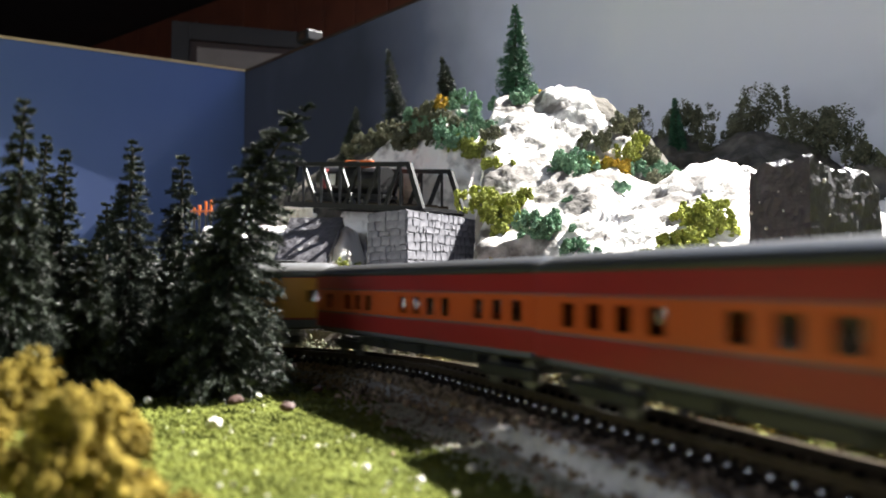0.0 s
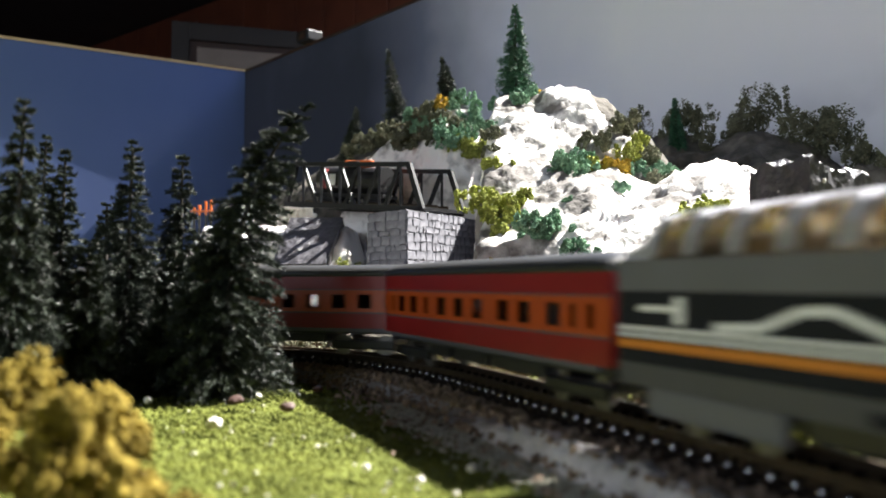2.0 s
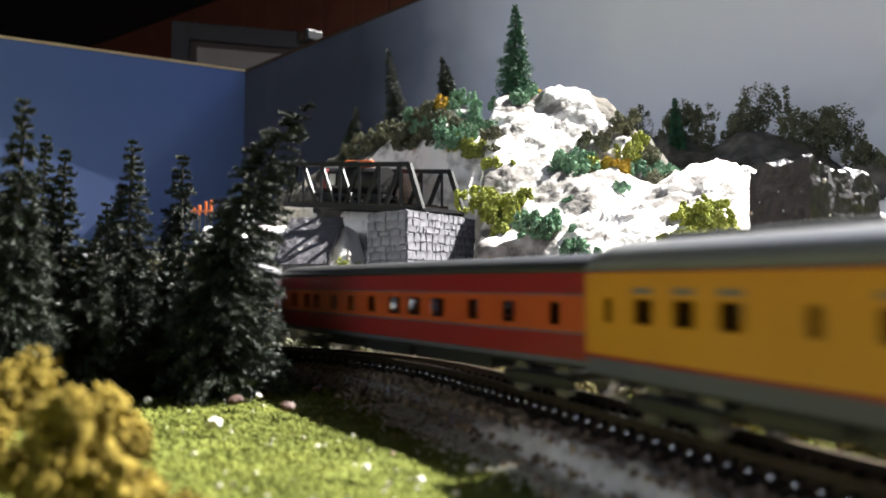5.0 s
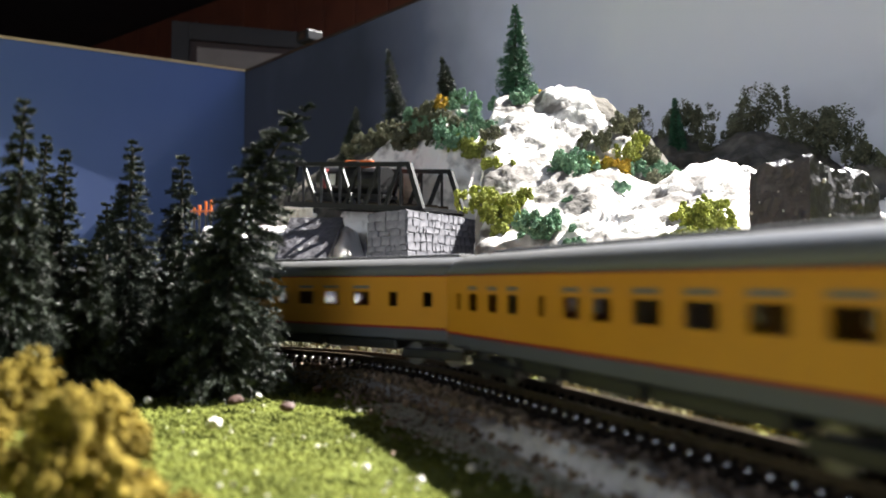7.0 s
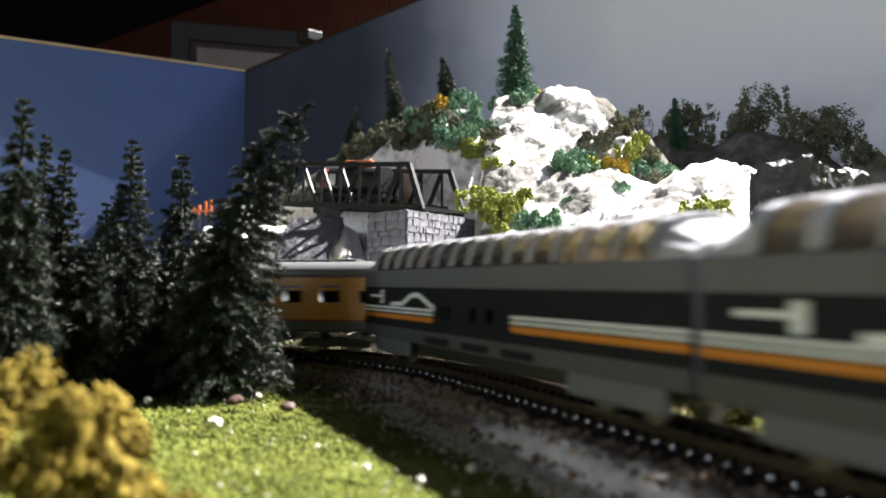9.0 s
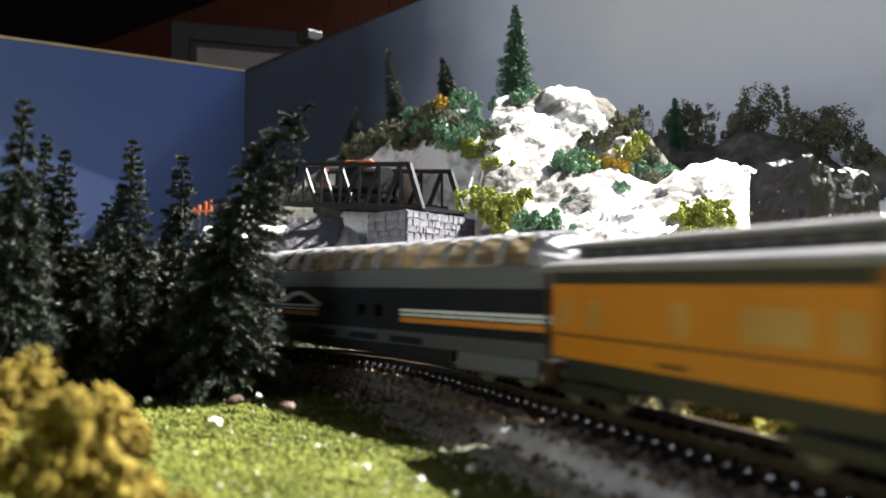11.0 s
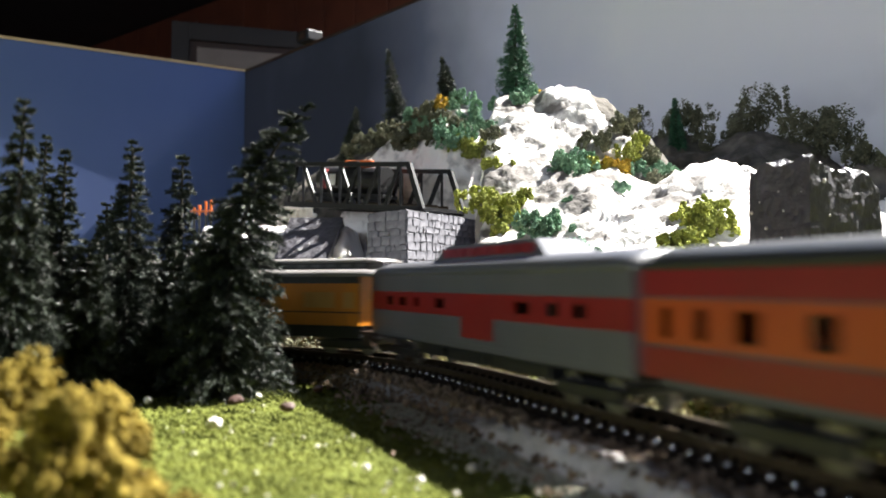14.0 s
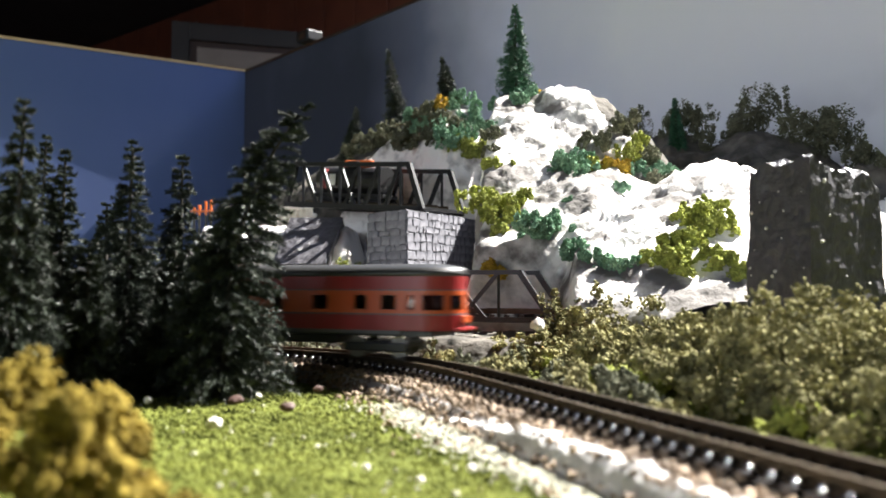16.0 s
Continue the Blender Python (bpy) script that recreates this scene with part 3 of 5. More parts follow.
# ---- foliage ----
def bush_meshes(name, seed, rx, ry, rz, material, n, grain, lobes, parts):
    """A clump of torn foam: lobes covered in uneven crumbs, with gaps between."""
    rng = np.random.default_rng(seed)
    c = rng.normal(size=(lobes, 3)) * (0.45, 0.45, 0.25) + (0, 0, 0.45)
    c[:, 2] = np.clip(c[:, 2], 0.12, 0.72)
    rad = rng.uniform(0.2, 0.42, lobes)
    subs = lobes * 12
    k = rng.integers(0, lobes, subs)
    d = rng.normal(size=(subs, 3))
    d /= np.linalg.norm(d, axis=1)[:, None]
    sub_lobe = k
    sc = c[k] + d * (rad[k] * rng.uniform(0.7, 1.05, subs))[:, None]
    sr = rng.uniform(0.06, 0.15, subs)
    k = rng.integers(0, subs, n)
    d = rng.normal(size=(n, 3))
    d /= np.linalg.norm(d, axis=1)[:, None]
    p = sc[k] + d * (sr[k] * rng.uniform(0.4, 1.2, n))[:, None]
    p[:, 2] = np.abs(p[:, 2])
    pts = p * (rx, ry, rz)
    size = grain * rng.uniform(0.45, 1.35, n)
    owner = (np.arange(lobes) % parts)[sub_lobe[k]]
    return [crumbs(name, pts[owner == q].tolist(), size[owner == q], rng, material, 1.0, 0.6) for q in range(parts)]


def bush(x, y, z, rx, ry, rz, material, label, seed, n=700, grain=0.0011, lobes=9, name="bush", group="", parts=3):
    ob = empty(name, pose(x, y, z, 0, 0, seed * 47 % 360))
    for me in bush_meshes("clump", seed, rx, ry, rz, material, n, grain, lobes, parts):
        new("clump", me).parent = ob
    return tagged(ob, label, "bush", group)


def build_bushes():
    olive = "dusty olive foam bush along the track"
    rows = ((0.030, 0.288, 0.012, 0.010), (0.052, 0.292, 0.020, 0.026), (0.056, 0.270, 0.020, 0.018), (0.050, 0.240, 0.015, 0.016), (0.066, 0.240, 0.021, 0.018), (0.062, 0.205, 0.018, 0.018),
            (0.080, 0.212, 0.021, 0.021), (0.074, 0.172, 0.018, 0.026), (0.094, 0.182, 0.022, 0.030), (0.088, 0.142, 0.019, 0.027), (0.108, 0.150, 0.022, 0.029), (0.040, 0.270, 0.012, 0.012), (0.020, 0.312, 0.010, 0.009), (0.010, 0.330, 0.010, 0.009), (0.026, 0.275, 0.008, 0.006),
            (0.100, 0.11, 0.02, 0.026), (0.12, 0.118, 0.022, 0.028))
    for i, (x, y, r, h) in enumerate(rows):
        bush(x, y, 0, r, r, h * 0.92, M_OLIVE, olive, 20 + i, 6500, 0.00058, 16, group="bushes along the track", parts=4)
    for i, (x, y, r, h, m) in enumerate(((0.047, 0.205, 0.007, 0.007, M_LIME), (0.056, 0.175, 0.007, 0.008, M_OLIVE), (0.042, 0.235, 0.006, 0.006, M_LIME), (0.066, 0.15, 0.007, 0.007, M_LIME), (0.036, 0.26, 0.006, 0.005, M_LIME))):
        bush(x, y, 0, r, r, h, m, "small green tuft at the track's edge", 60 + i, 500, 0.0008, 6, "tuft")
    bush(-0.064, 0.100, 0, 0.017, 0.017, 0.023, M_YELLOW_FOAM, "yellow-olive foam bush on the turf", 81, 24000, 0.00052, 18)
    bush(-0.041, 0.094, 0, 0.011, 0.011, 0.016, M_YELLOW_FOAM, "low yellow-olive foam bush on the turf", 82, 13000, 0.0005, 14)
    bush(-0.0345, 0.0900, 0, 0.0065, 0.0065, 0.0100, M_YELLOW_FOAM, "low yellow-olive foam tuft on the turf", 84, 6000, 0.0005, 10)
    bush(-0.084, 0.112, 0, 0.016, 0.016, 0.026, M_YELLOW_FOAM, "yellow-olive foam bush on the turf", 83, 17000, 0.00052, 16)
    # low tufts on the far verge of the track, round the bend
    for i in range(16):
        x, y, h = on_line(-0.012 + 0.0105 * i, 0.0205 + 0.003 * (i * 7 % 3))
        q = 0.0048 + 0.0012 * (i * 5 % 4)
        bush(x, y, 0, q, q, q * 1.15, M_DUSK if i % 3 else M_OLIVE, "low dusty tuft on the track's far verge", 220 + i, 900, 0.0006, 8, "tuft")
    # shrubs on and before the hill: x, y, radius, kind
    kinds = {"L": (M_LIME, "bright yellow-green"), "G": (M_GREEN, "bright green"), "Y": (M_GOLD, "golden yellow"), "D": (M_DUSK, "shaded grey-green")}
    spots = ((0.0269, 0.6031, 0.0114, "L"), (0.0025, 0.6088, 0.0157, "G"), (0.019, 0.6366, 0.013, "G"), (-0.0166, 0.6278, 0.0136, "D"), (0.0149, 0.6088, 0.0099, "G"), (-0.0059, 0.6228, 0.011, "D"), (0.0812, 0.4331, 0.0088, "D"), (0.0953, 0.4512, 0.0104, "D"), (0.1109, 0.4179, 0.0096, "D"), (0.1077, 0.4336, 0.01, "D"), (0.2277, 0.5088, 0.0145, "D"), (0.064, 0.505, 0.008, "Y"), (0.185, 0.555, 0.014, "D"), (0.16, 0.585, 0.014, "D"), (0.13, 0.59, 0.013, "D"), (0.105, 0.575, 0.014, "D"), (0.25, 0.49, 0.013, "D"), (0.2051, 0.5438, 0.0148, "D"),)
    spots += ((0.2313, 0.5169, 0.0147, "D"), (-0.037, 0.649, 0.0123, "D"), (-0.0235, 0.6405, 0.0113, "G"), (-0.0104, 0.634, 0.0104, "D"), (0.0067, 0.6187, 0.0109, "D"), (-0.0497, 0.6713, 0.0128, "D"), (-0.0275, 0.6333, 0.0112, "D"), (0.0071, 0.6532, 0.0098, "G"), (-0.005, 0.6153, 0.0109, "D"), (0.0248, 0.6281, 0.0094, "G"), (0.0127, 0.6033, 0.009, "L"), (-0.0624, 0.6751, 0.0119, "D"), (-0.0145, 0.6287, 0.0103, "G"), (-0.0729, 0.6752, 0.011, "D"), (-0.0017, 0.6376, 0.0095, "Y"), (0.0236, 0.3820, 0.0109, "L"), (0.0320, 0.3887, 0.0074, "L"), (0.0218, 0.3956, 0.0059, "L"),)
    spots += ((0.0399, 0.3538, 0.0086, "G"), (0.0487, 0.3562, 0.0058, "G"), (0.0624, 0.4140, 0.0095, "G"), (0.0707, 0.4213, 0.0074, "G"), (0.0760, 0.4224, 0.0052, "L"), (0.0847, 0.4224, 0.0057, "Y"), (0.0910, 0.4224, 0.0063, "Y"), (0.0960, 0.4316, 0.0082, "L"), (0.1053, 0.4458, 0.0079, "L"), (0.1030, 0.4245, 0.0075, "G"), (0.1139, 0.4330, 0.0070, "G"), (0.1222, 0.4414, 0.0048, "G"), (0.0523, 0.3332, 0.0059, "G"), (0.0572, 0.3228, 0.0057, "G"), (0.0628, 0.3179, 0.0056, "G"), (0.0681, 0.3124, 0.0051, "G"), (0.1010, 0.3257, 0.0088, "L"), (0.0908, 0.3175, 0.0078, "L"),)
    spots += ((0.1064, 0.3188, 0.0074, "L"), (0.1007, 0.3355, 0.0059, "L"), (0.1082, 0.3340, 0.0059, "L"), (0.0821, 0.3054, 0.0075, "L"), (0.0896, 0.2994, 0.0073, "L"), (0.0987, 0.2993, 0.0069, "L"), (0.1019, 0.2910, 0.0047, "L"), (0.0763, 0.3157, 0.0039, "L"), (0.0437, 0.4765, 0.0052, "G"), (0.0253, 0.4305, 0.0047, "D"), (0.0577, 0.3752, 0.0036, "G"), (0.0208, 0.6002, 0.0073, "L"), (0.0180, 0.3485, 0.0047, "Y"), (0.0238, 0.3480, 0.0042, "Y"), (0.0833, 0.3869, 0.0031, "G"), (0.0520, 0.4860, 0.0060, "G"), (0.0600, 0.4915, 0.0050, "Y"), (0.0655, 0.4915, 0.0046, "Y"), (0.0285, 0.482, 0.0055, "D"), (0.0275, 0.462, 0.0050, "G"), (0.0262, 0.446, 0.0055, "D"), (0.0252, 0.418, 0.0055, "L"), (0.0310, 0.492, 0.0060, "G"), (0.0245, 0.365, 0.0050, "L"))
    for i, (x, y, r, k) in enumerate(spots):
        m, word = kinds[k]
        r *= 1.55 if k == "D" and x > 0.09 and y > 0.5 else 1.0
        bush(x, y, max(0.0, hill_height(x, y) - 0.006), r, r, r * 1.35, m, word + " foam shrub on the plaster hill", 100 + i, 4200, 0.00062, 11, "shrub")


build_bushes()


def conifer(x, y, z, height, radius, seed, material, label, lean=(0.0, 0.0), n=2600, curl=0.0, needle=1.0, full=0.85):
    """A bottle-brush conifer: a wire trunk and tiers of drooping bristles."""
    rng = np.random.default_rng(seed)
    ob = empty("conifer", pose(x, y, z))

    def axis(t):
        return np.array((lean[0] * t ** (1 + curl), lean[1] * t ** (1 + curl), height * t))
    bm = bmesh.new()
    prev = None
    for t in np.linspace(0, 0.96, 9):
        a = axis(t)
        r = 0.0011 * (1 - 0.7 * t)
        ring = [bm.verts.new((a[0] + r * math.cos(q), a[1] + r * math.sin(q), a[2])) for q in np.linspace(0, 2 * math.pi, 7)[:-1]]
        if prev:
            for k in range(6):
                bm.faces.new((prev[k], prev[(k + 1) % 6], ring[(k + 1) % 6], ring[k]))
        prev = ring
    part("trunk", bm, M_TRUNK, ob)
    # whorls of twigs, each twig a spine set with short needles
    tiers = int(height * 500)
    spines, thick = [], []
    for k in range(tiers):
        t = 0.05 + 0.95 * (k + rng.uniform(-0.2, 0.2)) / tiers
        w = min(1.0, 0.05 + 1.0 * (1 - t) ** full) * (0.90 + 0.10 * math.sin(k * 2.4 + seed))
        count = int(8 + 16 * (1 - t))
        for q in rng.uniform(0, 2 * math.pi, count):
            bulge = 1 + 0.16 * noise.noise(Vector((math.cos(q) * 1.2, math.sin(q) * 1.2, t * 7 + seed)))
            L = radius * w * bulge * rng.uniform(0.6, 1.1)
            spines.append((*axis(min(t, 1.0)), math.cos(q), math.sin(q), L, rng.uniform(-0.25, 0.20) + 0.5 * t ** 5))
            thick.append(0.40 + 0.60 * min(1.0, 1.5 * (1 - t)))
    sp = np.array(spines)
    each = max(8, n // len(sp))
    k = np.repeat(np.arange(len(sp)), each)
    m = len(k)
    u = rng.uniform(0.12, 1.0, m) ** 0.75
    way = np.stack([sp[k, 3], sp[k, 4], sp[k, 6]], 1)
    root = sp[k, :3] + way * (sp[k, 5] * u)[:, None]
    root[:, 2] -= 0.22 * sp[k, 5] * u ** 2
    turn = rng.uniform(0, 2 * math.pi, m)
    out = np.stack([-sp[k, 4] * np.cos(turn), sp[k, 3] * np.cos(turn), np.sin(turn)], 1)
    tip = root + (0.75 * way + 0.8 * out) * (rng.uniform(0.0011, 0.0024, m) * needle * np.array(thick)[k])[:, None]
    side = np.cross(tip - root, rng.normal(size=(m, 3)))
    side *= (rng.uniform(0.00010, 0.00018, m) * needle / np.linalg.norm(side, axis=1))[:, None]
    verts = np.stack([root - side, root + side, tip], 1).reshape(-1, 3).tolist()
    faces = np.arange(3 * m).reshape(-1, 3).tolist()
    for x0, y0, z0, cx, cy, L, rise in spines:
        b = len(verts)
        verts += [(x0 - cy * 0.0002, y0 + cx * 0.0002, z0), (x0 + cy * 0.0002, y0 - cx * 0.0002, z0), (x0 + cx * L * 0.9, y0 + cy * L * 0.9, z0 + rise * L * 0.9 - 0.18 * L), (x0, y0, z0 - 0.0003)]
        faces += [(b, b + 1, b + 2), (b, b + 2, b + 3), (b + 1, b + 3, b + 2)]
    me = mesh_of("crown", verts, faces, material)
    c = new("crown", me)
    c.parent = ob
    return tagged(ob, label, "tree")


def build_trees():
    dark = "dark green bottle-brush conifer standing on the turf"
    grove = (  # x, y, height, radius, lean
        (-0.0545, 0.208, 0.0740, 0.0185, (0.0205, 0.0)), (-0.0760, 0.240, 0.067, 0.0150, (0.0, 0.002)), (-0.0850, 0.222, 0.068, 0.0150, (0.002, 0.0)), (-0.1060, 0.262, 0.055, 0.0130, (0.0, 0.0)),
        (-0.1030, 0.222, 0.0655, 0.0125, (0.002, 0.0)), (-0.1140, 0.232, 0.0715, 0.0120, (0.003, 0.0)), (-0.0950, 0.182, 0.0705, 0.0130, (0.003, 0.0)), (-0.0850, 0.196, 0.040, 0.0115, (0.002, 0.0)),
        (-0.1300, 0.250, 0.062, 0.015, (0.0, 0.0)), (-0.0640, 0.250, 0.050, 0.0150, (0.0, 0.0)), (-0.1150, 0.200, 0.058, 0.0150, (0.0, 0.0)), (-0.0930, 0.250, 0.045, 0.014, (0.0, 0.0)), (-0.0700, 0.218, 0.040, 0.013, (0.0, 0.0)))
    for i, (x, y, h, r, lean) in enumerate(grove):
        lab = "leaning dark green bottle-brush conifer on the turf" if i == 0 else dark
        tagged(conifer(x, y, -0.001, h, r * 1.06, 11 + i, M_CONIFER, lab, lean, 80000 if i == 0 else 42000, 2.0 if i == 0 else 0, full=0.60 if i == 0 else 0.88), group="conifers on the turf")
    bright = "green bottle-brush conifer on top of the hill"
    for i, (x, y, h, r, m, lean) in enumerate(((0.0440, 0.500, 0.056, 0.0145, M_CONIFER_B, (0.0, 0)), (-0.0370, 0.700, 0.070, 0.013, M_CONIFER, (-0.010, 0)), (0.006, 0.660, 0.038, 0.011, M_CONIFER, (-0.007, 0)),
                                                (-0.083, 0.740, 0.050, 0.014, M_CONIFER, (0.006, 0)), (0.156, 0.55, 0.036, 0.006, M_CONIFER_B, (-0.002, 0)))):
        conifer(x, y, hill_height(x, y) - 0.005, h, r, 40 + i, m, bright, lean, 16000, needle=1.4)


build_trees()


# ---- bridge, abutments and rock pier ----
def build_truss(name, origin, along, slope, length, width, height, panels, label, heavy=1.0):
    a = Vector((along[0], along[1], slope)).normalized()
    c = Vector((-a.y, a.x, 0)).normalized() * -1
    if c.y < 0:
        c = -c
    up = Vector((0, 0, 1))
    o = Vector(origin)
    ob = empty(name, Matrix.Translation(o))
    p = length / panels
    for side in (0, 1):
        f = c * (width * side)
        part("bottom_chord", bar(bmesh.new(), f, f + a * length, 0.003 * heavy, 0.0035 * heavy), M_BRIDGE, ob)
        part("top_chord", bar(bmesh.new(), f + a * (p * 0.55) + up * height, f + a * (length - p * 0.55) + up * height, 0.003 * heavy, 0.003 * heavy), M_BRIDGE, ob)
        part("end_post", bar(bmesh.new(), f, f + a * (p * 0.6) + up * height, 0.003 * heavy, 0.0036 * heavy), M_BRIDGE, ob)
        part("end_post", bar(bmesh.new(), f + a * length, f + a * (length - p * 0.6) + up * height, 0.003 * heavy, 0.0036 * heavy), M_BRIDGE, ob)
        for k in range(1, panels):
            part("vertical", bar(bmesh.new(), f + a * (p * k), f + a * (p * k) + up * height, 0.0018 * heavy, 0.0018 * heavy), M_BRIDGE, ob)
            q = k + (0.75 if k < panels / 2 else -0.75)
            part("diagonal", bar(bmesh.new(), f + a * (p * k) + up * height, f + a * (p * q), 0.0018 * heavy, 0.0026 * heavy), M_BRIDGE, ob)
    for k in range(int(length / 0.006) + 1):
        s = a * min(length, k * 0.006)
        part("floor_beam", bar(bmesh.new(), s + up * 0.001, s + c * width + up * 0.001, 0.0022, 0.002), M_BRIDGE, ob)
    for e in (0.36, 0.62):
        part("bridge_rail", bar(bmesh.new(), c * width * e + up * 0.003, c * width * e + a * length + up * 0.003, 0.0008, 0.002), M_RAIL, ob)
    return tagged(ob, label, "bridge")


def stone_block(name, corners, z0, z1, label, mat_face, course=0.006, seed=1):
    """A battered pier on a four-cornered plan, its faces laid with uneven stones."""
    rng = random.Random(seed)
    ob = empty(name)
    cx = sum(p[0] for p in corners) / len(corners)
    cy = sum(p[1] for p in corners) / len(corners)
    bm = bmesh.new()
    lo = [bm.verts.new((cx + (x - cx) * 1.06, cy + (y - cy) * 1.06, z0)) for x, y in corners]
    hi = [bm.verts.new((x, y, z1)) for x, y in corners]
    bm.faces.new(hi)
    bm.faces.new(lo[::-1])
    n = len(corners)
    for k in range(n):
        bm.faces.new((lo[k], lo[(k + 1) % n], hi[(k + 1) % n], hi[k]))
    part("core", bm, M_MORTAR, ob)
    for k in range(n):
        (xa, ya), (xb, yb) = corners[k], corners[(k + 1) % n]
        L = math.hypot(xb - xa, yb - ya)
        d = Vector(((xb - xa) / L, (yb - ya) / L, 0))
        nrm = Vector((d.y, -d.x, 0))
        if nrm.y > 0.3:
            continue
        z = z0
        while z < z1 - 0.001:
            h = min(course * rng.uniform(0.7, 1.25), z1 - z)
            s = 0.0
            out = 1 + 0.06 * (z1 - z) / (z1 - z0)
            while s < L - 0.0005:
                w = min(rng.uniform(0.6, 2.2) * course, L - s)
                c = Vector((xa, ya, 0)) + d * (s + w / 2)
                c = Vector((cx + (c.x - cx) * out, cy + (c.y - cy) * out, z + h / 2))
                bmb = bmesh.new()
                bmesh.ops.create_cube(bmb, size=1)
                for v in bmb.verts:
                    v.co = Vector((v.co.x * (w - 0.0003) * (0.93 if v.co.y < 0 else 1) + rng.uniform(-1, 1) * 0.0008, v.co.y * rng.uniform(0.0006, 0.0018), v.co.z * (h - 0.0003) * (0.93 if v.co.y < 0 else 1) + rng.uniform(-1, 1) * 0.0008))
                q = Matrix(((d.x, -nrm.x, 0, c.x), (d.y, -nrm.y, 0, c.y), (0, 0, 1, c.z), (0, 0, 0, 1)))
                part("stone", bmb, mat_face, ob, at=q)
                s += w
            z += h
    return tagged(ob, label, "pier")


def build_bridges():
    build_truss("truss_bridge", (-0.0133, 0.53, 0.0745), (-0.8, 0.6), 0.085, 0.127, 0.045, 0.029, 7, "black plastic truss bridge on stone piers")
    build_truss("truss_bridge", (0.0415, 0.318, 0.0135), (-0.93, 0.36), 0.0, 0.085, 0.026, 0.0185, 4, "low black truss bridge behind the bushes", 0.6)
    stone_block("stone_pier", [(-0.0473, 0.528), (-0.0217, 0.500), (0.0260, 0.588), (-0.008, 0.604)], 0.0, 0.0718, "grey cast stone bridge pier, fitted stones", M_STONE, 0.0050, 3)
    # bare white plaster slope that carries the far end of the bridge
    nx, ny = 70, 60
    verts, faces = [], []
    for j in range(ny):
        for i in range(nx):
            x, y = -0.190 + 0.150 * i / (nx - 1), 0.520 + 0.20 * j / (ny - 1)
            z = 0.040 + 0.75 * (y - 0.537) + 0.0025 * fbm(x * 30, y * 30, 4) + 0.0010 * fbm(x * 120, y * 120, 4)
            z = min(z, 0.0665 + 0.0015 * fbm(x * 50, y * 50, 8)) if abs(x + 0.09) < 0.10 else z
            edge = min(1.0, 6 * i / nx, 6 * (nx - 1 - i) / nx, 6 * j / ny)
            verts.append((x, y, z * edge - 0.004 * (1 - edge)))
    for j in range(ny - 1):
        for i in range(nx - 1):
            a = j * nx + i
            faces.append((a, a + 1, a + nx + 1, a + nx))
    tagged(new("plaster_slope", mesh_of("plaster_slope", verts, faces, M_WHITEROCK, smooth=True)), "bare white plaster slope under the truss bridge", "slope")
    # a dark slab leaning on the slope in place of the pier's shadow
    bm = bmesh.new()
    face = [bm.verts.new(p) for p in ((-0.1100, 0.535, 0.040), (-0.0750, 0.535, 0.040), (-0.0682, 0.566, 0.0722), (-0.1040, 0.566, 0.0722))]
    back = [bm.verts.new(v.co + Vector((0, 0.011, -0.006))) for v in face]
    bm.faces.new(face)
    bm.faces.new(back[::-1])
    for k in range(4):
        bm.faces.new((face[k], back[k], back[(k + 1) % 4], face[(k + 1) % 4]))
    bmesh.ops.subdivide_edges(bm, edges=bm.edges[:], cuts=12, use_grid_fill=True)
    for v in bm.verts:
        v.co += Vector((0.0009, -0.0010, 0.0006)) * fbm(v.co.x * 110, v.co.y * 110, v.co.z * 110)
    tagged(part("shadow_slab", bm, M_DARKROCK), "dark grey slab shaped as the pier's shadow, leaning under the bridge", "rock")
    bush(-0.066, 0.556, 0.034, 0.009, 0.009, 0.013, M_LIME, "olive foam tuft on the white slope", 301, 1600, 0.0008, 9, "tuft")


build_bridges()


